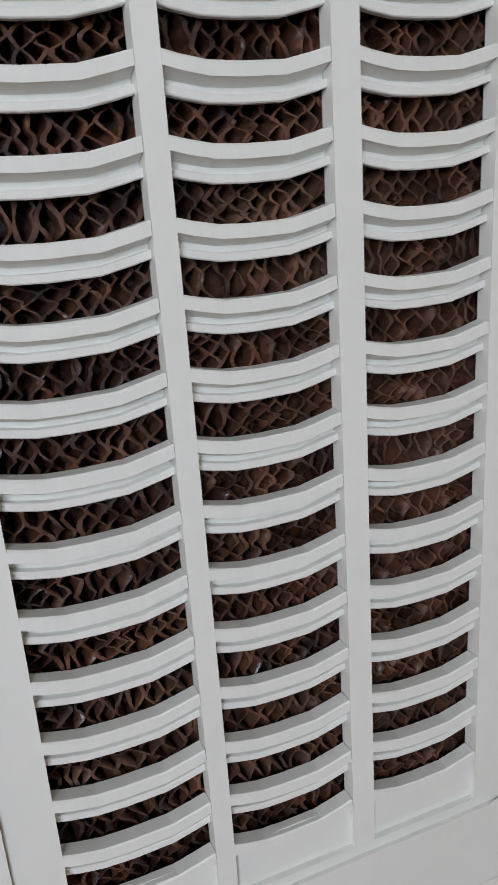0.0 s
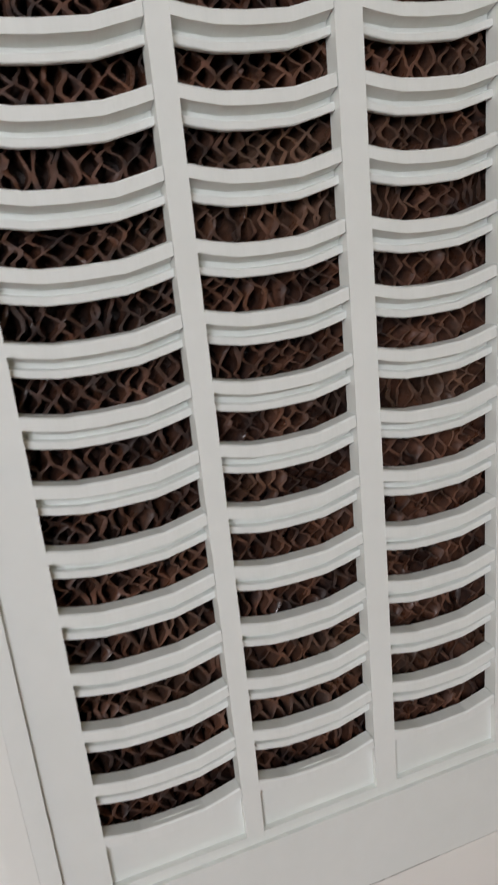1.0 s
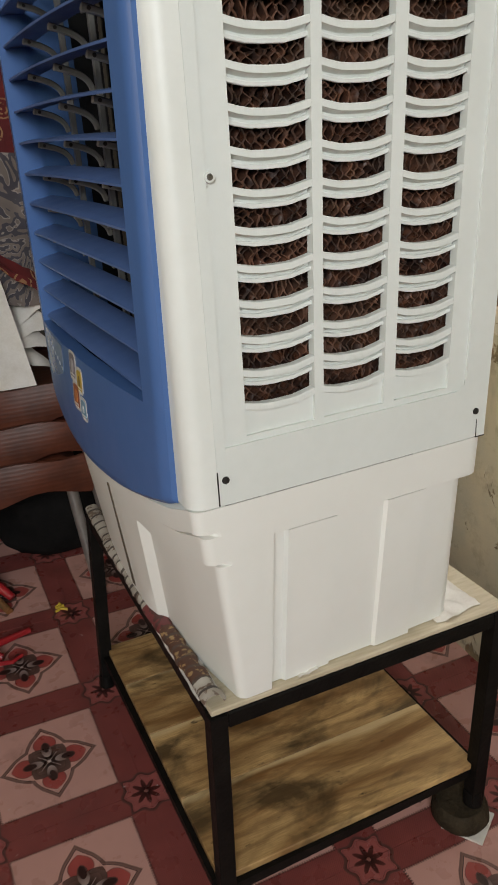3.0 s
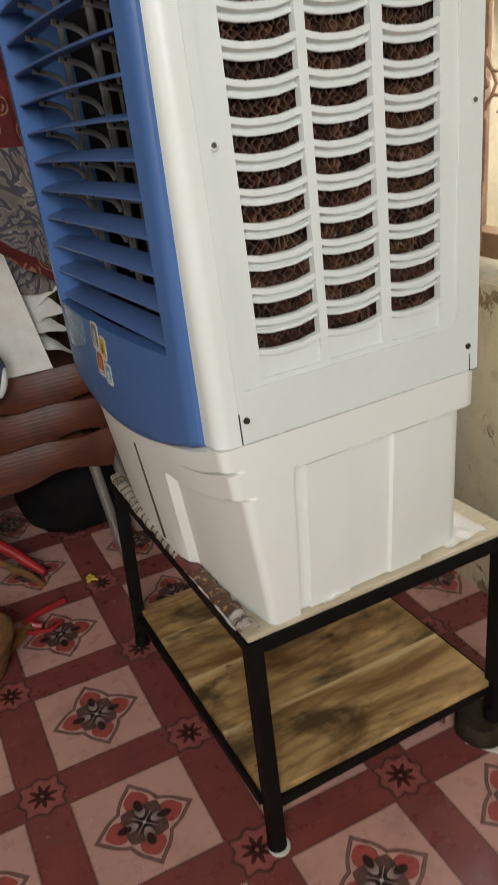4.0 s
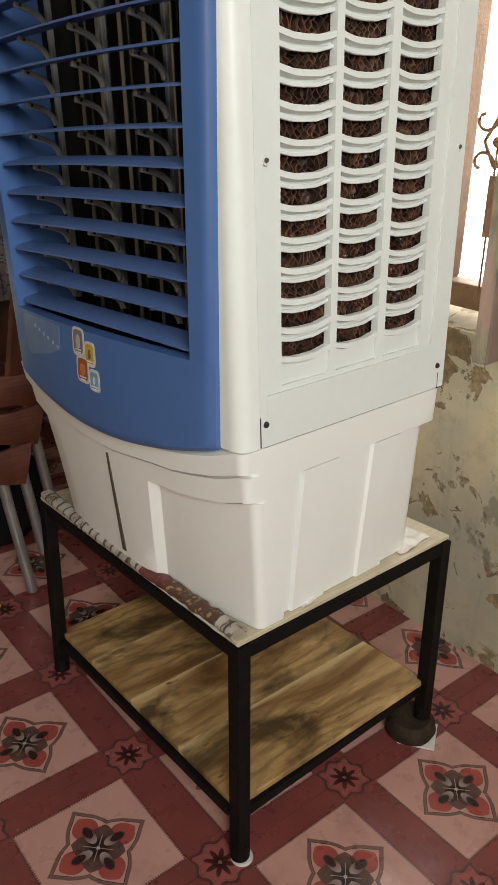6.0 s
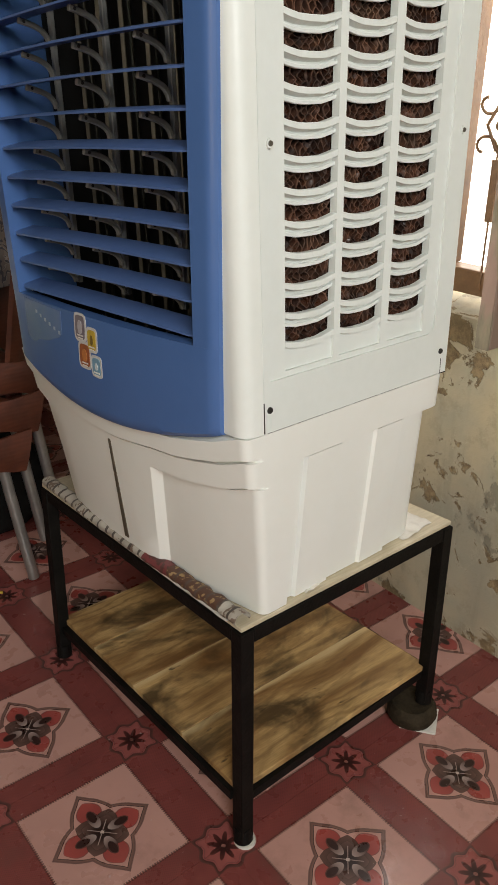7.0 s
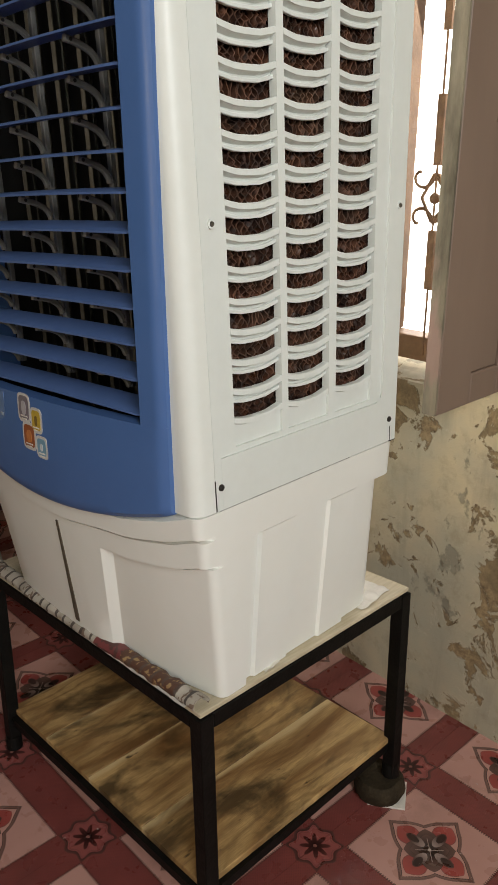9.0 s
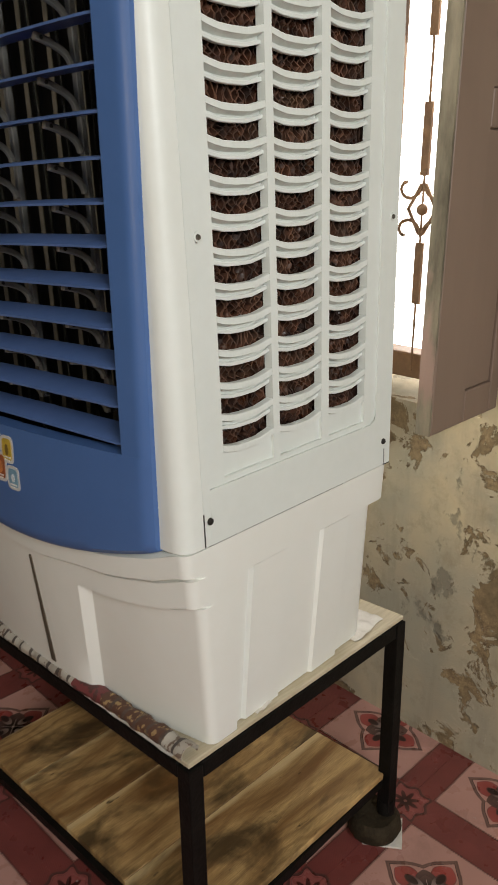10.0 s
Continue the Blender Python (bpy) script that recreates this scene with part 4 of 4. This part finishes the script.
def stickers():
    """Four small rounded labels of one printed sheet, on the bowed panel."""
    labels = ((0.338, 0.853, 0.036, 0.044, (0.20, 0.17, 0.19), (0.45, 0.42, 0.44)), (0.305, 0.839, 0.031, 0.038, (0.55, 0.38, 0.05), (0.20, 0.13, 0.03)), (0.328, 0.812, 0.037, 0.042, (0.33, 0.10, 0.035), (0.55, 0.20, 0.06)), (0.295, 0.801, 0.030, 0.034, (0.20, 0.36, 0.48), (0.60, 0.64, 0.66)))
    for k, (vc, zc, w, h, c1, c2) in enumerate(labels):
        for shrink, off, col, nm in ((0.0, 0.0006, (0.62, 0.60, 0.58), "sticker"), (0.0040, 0.0010, c1, "print"), (0.0115, 0.0013, c2, "emblem")):
            bm = bmesh.new()
            hw, hh = w / 2 - shrink, h / 2 - shrink
            ring = []
            for j in range(28):
                a = 2 * math.pi * j / 28
                x, y = math.cos(a), math.sin(a)
                e = 0.45 if nm != "emblem" else 0.8
                ring.append((vc + hw * math.copysign(abs(x) ** e, x), zc + hh * math.copysign(abs(y) ** e, y)))
            fr = [bm.verts.new((blue_surf(v, z) - off, v, z)) for v, z in ring]
            bk = [bm.verts.new((blue_surf(v, z) - off + 0.0005, v, z)) for v, z in ring]
            bm.faces.new(fr)
            bm.faces.new(bk[::-1])
            for j in range(28):
                bm.faces.new((fr[j], bk[j], bk[(j + 1) % 28], fr[(j + 1) % 28]))
            mt = plain("sticker_print", col, tuple(x * 0.75 for x in col), 90, 0.4)
            ob = cpart(nm, bm, mt, blue_panel if nm == "sticker" else ob_s)
            if nm == "print":
                for row in range(2):
                    zb = zc - h * 0.30 - 0.0042 * row
                    bw = w * (0.26 - 0.05 * row)
                    bm = bmesh.new()
                    slab(bm, lambda p, q: (blue_surf(vc + bw * (2 * p - 1), zb) - 0.0014, vc + bw * (2 * p - 1), zb + 0.0020 * q), 4, 1, lambda p: p + Vector((0.0005, 0, 0)))
                    cpart("print_bar", bm, paper_white, ob_s)
            if nm == "sticker":
                ob_s = ob
                ob["label"] = "small printed sticker with a white border"


stickers()


def film():
    """Torn left-over of the clear film that came on the panel, with its printed dashes."""
    bm = bmesh.new()

    def fn(s, t):
        v = lerp(0.400, 0.545, s)
        z = lerp(0.800 + 0.010 * noise.noise((v * 30, 0, 0)) + 0.03 * (1 - s) ** 2, 0.868, t)
        return (blue_surf(v, z) - 0.0007, v, z)

    slab(bm, fn, 20, 8, lambda p: p + Vector((0.0005, 0, 0)))
    sheet = cpart("film_patch", bm, film_blue, blue_panel, "left-over patch of hazy clear protective film", smooth=True)
    for k in range(6):
        vc, zc = 0.408 + 0.017 * k, 0.832 + 0.004 * k
        bm = bmesh.new()
        slab(bm, lambda s, t: (blue_surf(vc, zc) - 0.0013, vc + 0.006 * (s - 0.5), zc + 0.0055 * (t - 0.5)), 2, 2, lambda p: p + Vector((0.0004, 0, 0)))
        cpart("printed_dash", bm, dash_print, sheet)


film()

# ---- cloth and paper on the stand ----


def sack():
    bm = bmesh.new()

    def fn(s, t):
        y = lerp(0.012, 0.655, t)
        a = lerp(-0.6, 3.6, s)
        r = 0.0102 + 0.0022 * noise.noise((0, y * 26, 3)) + 0.0026 * noise.noise((s * 4, y * 60, 1))
        cx = 0.012 - 0.005 * math.sin(y * 4.6)
        return (cx - r * 1.35 * math.cos(a), y, 0.4555 + r * math.sin(a) * 0.9)

    slab(bm, fn, 12, 110, lambda p: p + Vector((0.0012, 0, -0.0012)))
    single("printed_sack", bm, sack_print, "folded printed sack with brown and white bands under the tank", "sack", smooth=True)
    bm = bmesh.new()

    def fn2(s, t):
        y = lerp(0.03, 0.33, t)
        return (lerp(0.030, -0.004, s) + 0.002 * noise.noise((y * 30, 0, 0)), y, 0.4485 + 0.0012 * noise.noise((s * 3, y * 40, 0)) + 0.001)

    slab(bm, fn2, 4, 30, lambda p: p + Vector((0, 0, -0.0008)))
    single("paper_sheet", bm, paper_white, "crumpled white paper lying on the plywood", "paper", smooth=True)
    bm = bmesh.new()

    def fn3(s, t):
        x = lerp(0.372, 0.458, s)
        y = lerp(0.016, 0.10, t) + 0.005 * math.sin(x * 60)
        return (x, y, 0.4495 + 0.008 * max(0, noise.noise((x * 42, y * 45, 2))) + 0.016 * max(0, s - 0.6) * max(0, noise.noise((x * 40, y * 40, 6)) + 0.4) * (1 if t > 0.3 else 0.3))

    slab(bm, fn3, 26, 14, lambda p: p + Vector((0, 0, -0.0008)))
    single("crumpled_paper", bm, paper_white, "crumpled white paper sticking out behind the tank", "paper", smooth=True)
    bm = bmesh.new()
    slab(bm, lambda s, t: (lerp(0.135, 0.165, s), lerp(0.006, 0.04, t), 0.4493 + 0.004 * s * (1 - t) + 0.003 * noise.noise((s * 3, t * 3, 0))), 6, 6, lambda p: p + Vector((0, 0, -0.0008)))
    single("paper_scrap", bm, paper_white, "torn white paper scrap by the tank", "paper", smooth=True)


sack()

# ---- stacked chairs with things on them ----


def chair(m, back_height, group):
    c = thing("stacking_chair", "brown woven-look plastic chair on steel tube legs, in a stack", "chair", m, group)
    # local: seat top at z = 0.45, back towards +x, seat 0.44 deep and 0.43 wide
    bm = bmesh.new()

    def seat(s, t):
        x, y = lerp(-0.44, 0.02, s), lerp(0.0, 0.44, t)
        ex = min((x + 0.44) / 0.05, (0.02 - x) / 0.05, y / 0.05, (0.44 - y) / 0.05, 1.0)
        return (x, y, 0.445 - 0.016 * math.sin(math.pi * s) * math.sin(math.pi * t) - 0.055 * (1 - ex) ** 2)

    slab(bm, seat, 30, 30, lambda p: p + Vector((0, 0, -0.012)))
    part("seat", bm, weave, c, smooth=True)
    for y in (-0.004, 0.432):
        bm = bmesh.new()
        sign = -1 if y < 0.2 else 1
        slab(bm, lambda s, t, y=y, sign=sign: (lerp(-0.45, 0.060 - 0.03 * (1 - t), s), y + sign * (0.010 * math.sin(math.pi * (0.15 + 0.8 * t)) + 0.008 * math.sin(11 * s)), 0.372 - 0.014 * math.sin(12 * s + 2) * (1 - t) + (0.080 + 0.008 * math.sin(3.1 * s) - 0.004 * math.sin(17 * s)) * t), 30, 8, lambda p, sign=sign: p + Vector((0, -0.010 * sign, 0)))
        part("side_rim", bm, weave, c, smooth=True)
    if back_height:
        bm = bmesh.new()

        def back(s, t):
            y = lerp(-0.008, 0.448, s)
            bow = 1 - (2 * s - 1) ** 2
            z = 0.42 + back_height * t * (0.80 + 0.20 * bow)
            return (-0.035 + 0.05 * bow - 0.045 * (1 - bow) ** 3 + 0.06 * t, y, z)

        slab(bm, back, 22, 12, lambda p: p + Vector((0.012, 0, 0)))
        part("backrest", bm, weave, c, smooth=True)
        for y in (0.452,):
            bm = bmesh.new()
            slab(bm, lambda s, t, y=y: (lerp(-0.36, 0.06, s), y + 0.02 * t, 0.60 + 0.035 * math.sin(math.pi * (0.15 + 0.7 * s)) + 0.035 * t), 16, 3, lambda p: p + Vector((0, 0.0, -0.030)))
            part("armrest", bm, weave, c, smooth=True)
    for y in (0.03, 0.41):
        for x, dx in ((-0.02, 0.035), (-0.39, -0.03)):
            bm = bmesh.new()
            tube(bm, [(x, y, 0.43), (x + dx * 0.3, y, 0.30), (x + dx, y + (-0.008 if y < 0.2 else 0.008), 0.053)], 0.0135, 14)
            part("leg", bm, steel_tube, c, "dull steel tube", smooth=True)
    return c


for i in range(3):
    cxp, cyp = 0.040 + 0.058 * i, 0.920 + 0.036 * i
    chair(pose(cxp, cyp, ground(cxp, cyp + 0.2) + 0.075 * i - 0.057, 0, 0, -3), 0.34 if i == 2 else 0.0, "stack of chairs")


def on_chairs():
    top = 0.627
    # large white file leaning back, with loose papers behind it
    bm = bmesh.new()
    slab(bm, lambda s, t: (-0.004 - 0.27 * s - 0.035 * t, 1.010 + 0.120 * t + 0.012 * s, top - 0.004 + 0.290 * t - 0.015 * s * t), 6, 6, lambda p: p + Vector((0, 0.004, 0.002)))
    single("white_file", bm, paper_white, "large white card file leaning on the stacked chairs", "file")
    for k in range(4):
        bm = bmesh.new()
        slab(bm, lambda s, t, k=k: (lerp(-0.07, 0.075, s) - 0.10 * t, 1.075 + 0.012 * k + 0.09 * t, top + 0.035 + 0.03 * k + 0.10 * t + 0.05 * (s - 0.5) * (k - 1.5) + 0.016 * noise.noise((s * 3, t * 3, k * 2.7))), 8, 8, lambda p: p + Vector((0, 0.0007, 0.0004)))
        single("loose_paper", bm, paper_white, "loose crumpled white paper sheet behind the file", "paper", smooth=True, group="loose papers")
    bm = bmesh.new()
    bmesh.ops.create_uvsphere(bm, u_segments=28, v_segments=16, radius=1)
    for v in bm.verts:
        n = 1 + 0.22 * noise.noise(v.co * 2.6)
        v.co = Vector((v.co.x * 0.090 * n, v.co.y * 0.045 * n, max(-0.05, v.co.z * 0.085 * n)))
    bag = single("green_bag", bm, green_cloth, "olive green cloth bag with a blue and white striped band", "bag", smooth=True)
    bag.matrix_world = pose(-0.215, 1.000, top + 0.060, 18, 0, -8)
    bm = bmesh.new()
    pts = [(0.082 * math.cos(a) + 0.012, -0.046 + 0.02 * math.sin(2 * a), 0.075 * math.sin(a) - 0.010) for a in [math.pi * (-0.65 + 0.95 * j / 24) for j in range(25)]]
    tube(bm, pts, 0.0095, 10)
    part("striped_band", bm, striped_band, bag, "blue and white striped band", smooth=True)

    def drape(name, material, label, y, x0, x1, zt, zb0, zb1, seed, amp):
        bm = bmesh.new()

        def fn(s, t):
            x = lerp(x0, x1, s)
            z = lerp(zt + 0.03 * noise.noise((x * 5, seed, 0)), lerp(zb0, zb1, s), t)
            fold = amp * noise.noise((x * 12 + z * 2, z * 3.2, seed)) + 0.35 * amp * noise.noise((x * 33, z * 13, seed))
            return (x + 0.5 * fold, y + fold - 0.05 * t, z)

        slab(bm, fn, 44, 34, lambda p: p + Vector((0, 0.004, 0)))
        single(name, bm, material, label, "cloth", smooth=True)

    drape("red_paisley_cloth", red_cloth, "dark red cloth with gold paisley hung behind the chairs", 1.27, -0.30, 0.42, 1.62, 0.98, 0.92, 2.0, 0.050)
    drape("grey_printed_cloth", grey_cloth, "grey cloth with dark printed swirls over the chair back", 1.16, -0.12, 0.36, 1.13, 0.80, 0.76, 6.0, 0.045)
    # flat red border of the cloth on the chair
    bm = bmesh.new()
    slab(bm, lambda s, t: (lerp(-0.20, 0.055, s) + 0.01 * math.sin(9 * t), lerp(1.03, 1.09, t), 1.02 - 0.20 * s + 0.03 * t + 0.012 * noise.noise((s * 6, t * 4, 0))), 20, 6, lambda p: p + Vector((0, 0.002, -0.003)))
    single("red_cloth_edge", bm, red_cloth, "folded red cloth hem lying across the chair", "cloth", smooth=True)


on_chairs()


def floor_things():
    rng = random.Random(8)
    # straw broom with a red plastic collar and handle
    b = thing("straw_broom", "short straw broom with red plastic bindings lying on the floor", "broom", pose(-0.245, 0.80, ground(-0.245, 0.80) + 0.012, 0, 0, 28))
    bm = bmesh.new()
    for k in range(210):
        a, r = rng.uniform(0, 6.28), rng.uniform(0, 0.020)
        y0, z0 = r * math.cos(a), abs(r * math.sin(a)) * 0.9
        sp = rng.uniform(-0.085, 0.085)
        tube(bm, [(0.02, y0 * 0.6, z0 + 0.004), (-0.10, y0 + sp * 0.35, z0 + rng.uniform(0, 0.008)), (-0.26 - rng.uniform(0, 0.06), y0 + sp, rng.uniform(-0.006, 0.02))], [0.0016, 0.0014, 0.0008], 5)
    part("bristles", bm, straw, b)
    bm = bmesh.new()
    tube(bm, [(0.03, -0.020, 0.006), (0.015, 0.0, 0.012), (0.02, 0.022, 0.010), (0.05, 0.030, 0.008), (0.13, 0.012, 0.006)], [0.009, 0.012, 0.012, 0.009, 0.007], 10)
    part("collar", bm, red_plastic, b, smooth=True)
    bm = bmesh.new()
    tube(bm, [(-0.008, -0.014, 0.010), (0.0, -0.03, 0.010), (0.03, -0.055, 0.008), (0.06, -0.050, 0.006)], [0.006, 0.006, 0.005, 0.004], 10)
    part("tie", bm, red_plastic, b, smooth=True)
    bm = bmesh.new()
    tube(bm, [(-0.40, 1.235, 0.30), (-0.30, 1.17, 0.21), (-0.20, 1.09, 0.125), (-0.150, 1.03, 0.080)], [0.016, 0.017, 0.015, 0.010], 12)
    single("red_strap", bm, red_plastic, "red plastic strap hanging down to the floor", "strap", smooth=True)
    bm = bmesh.new()
    tube(bm, [(-0.42, 1.19, 0.25), (-0.30, 1.12, 0.155), (-0.19, 1.04, 0.085), (-0.165, 0.98, 0.072)], [0.011, 0.011, 0.010, 0.009], 10)
    single("cane_stick", bm, straw, "brown cane stick leaning down to the floor", "stick", smooth=True)
    # cane basket, only its near rim in view
    bk = thing("cane_basket", "small round brown cane basket on the floor", "basket", pose(-0.40, 0.735, ground(-0.4, 0.735)))
    for j in range(7):
        bm = bmesh.new()
        r, z = 0.085 + 0.006 * j, 0.006 + 0.014 * j
        tube(bm, [(r * math.cos(2 * math.pi * k / 28), r * math.sin(2 * math.pi * k / 28), z + 0.002 * (k % 2)) for k in range(29)], 0.008, 8)
        part("cane_hoop", bm, straw, bk, smooth=True)
    bm = bmesh.new()
    for k in range(5):
        tube(bm, [(-0.05 + rng.uniform(-0.012, 0.012), 0.945 + rng.uniform(-0.012, 0.012), 0.066), (-0.05 + rng.uniform(-0.016, 0.016), 0.945 + rng.uniform(-0.016, 0.016), 0.071), (-0.05 + rng.uniform(-0.018, 0.018), 0.945 + rng.uniform(-0.018, 0.018), 0.067)], 0.0035, 6)
    single("yellow_petal", bm, yellow_cloth, "small yellow flower scrap on the floor", "petal", smooth=True)
    # black lump added to stand in for the shade under the chairs
    bm = bmesh.new()
    bmesh.ops.create_uvsphere(bm, u_segments=32, v_segments=18, radius=1)
    for v in bm.verts:
        n = 1 + 0.12 * noise.noise(v.co * 2.4)
        c = [math.copysign(abs(w) ** 0.6, w) for w in v.co]
        v.co = Vector((0.06 + 0.20 * c[0] * n, 1.31 + 0.17 * c[1] * n, max(0.079, 0.20 + 0.125 * c[2] * n)))
    single("void_filler", bm, void_black, "black lump standing in for the shade under the stacked chairs", "bag", smooth=True)


floor_things()

# ---- floor: bedding and separate tiles ----


def floor():
    bm = bmesh.new()
    box(bm, X0 - 0.2, WX + WT, Y0 - 0.2, Y1 + 0.2, -0.06, -0.0065, lambda x, y, z: (x, y, ground(x, y) + z))
    fl = single("floor", bm, stone_grey, "pink and red patterned ceramic tile floor with flower motifs", "floor", kind="structure")
    h = TILE / 2
    bm = bmesh.new()
    box(bm, -h, h, -h, h, -0.006, 0.0)
    me = mesh_of("tile", bm, flower_tile)
    nx = Vector((1, 0, SLOPE_X)).normalized()
    ny = Vector((0, 1, SLOPE_Y)).normalized()
    up = nx.cross(ny).normalized()
    for i in range(-7, 4):
        for j in range(-9, 9):
            x, y = -0.176 + i * TILE, 0.181 + j * TILE
            if x > WX + 0.12 or x < X0 - 0.1 or y < Y0 - 0.1 or y > Y1 + 0.1:
                continue
            ob = new("tile", me)
            ob.parent = fl
            ob.matrix_local = Matrix.Translation((x, y, ground(x, y))) @ Matrix((nx, up.cross(nx), up)).transposed().to_4x4()


floor()


# ---- stand the place level ----
IN_ROOM = ("wall", "ceiling", "window", "backdrop", "yellow_cloth", "south_window", "west_window")
for ob in list(scene.objects):
    if ob.parent is None and ob.type != "CAMERA":
        ob.matrix_basis = LEVEL @ (ROOM if ob.name.startswith(IN_ROOM) else Matrix()) @ ob.matrix_basis
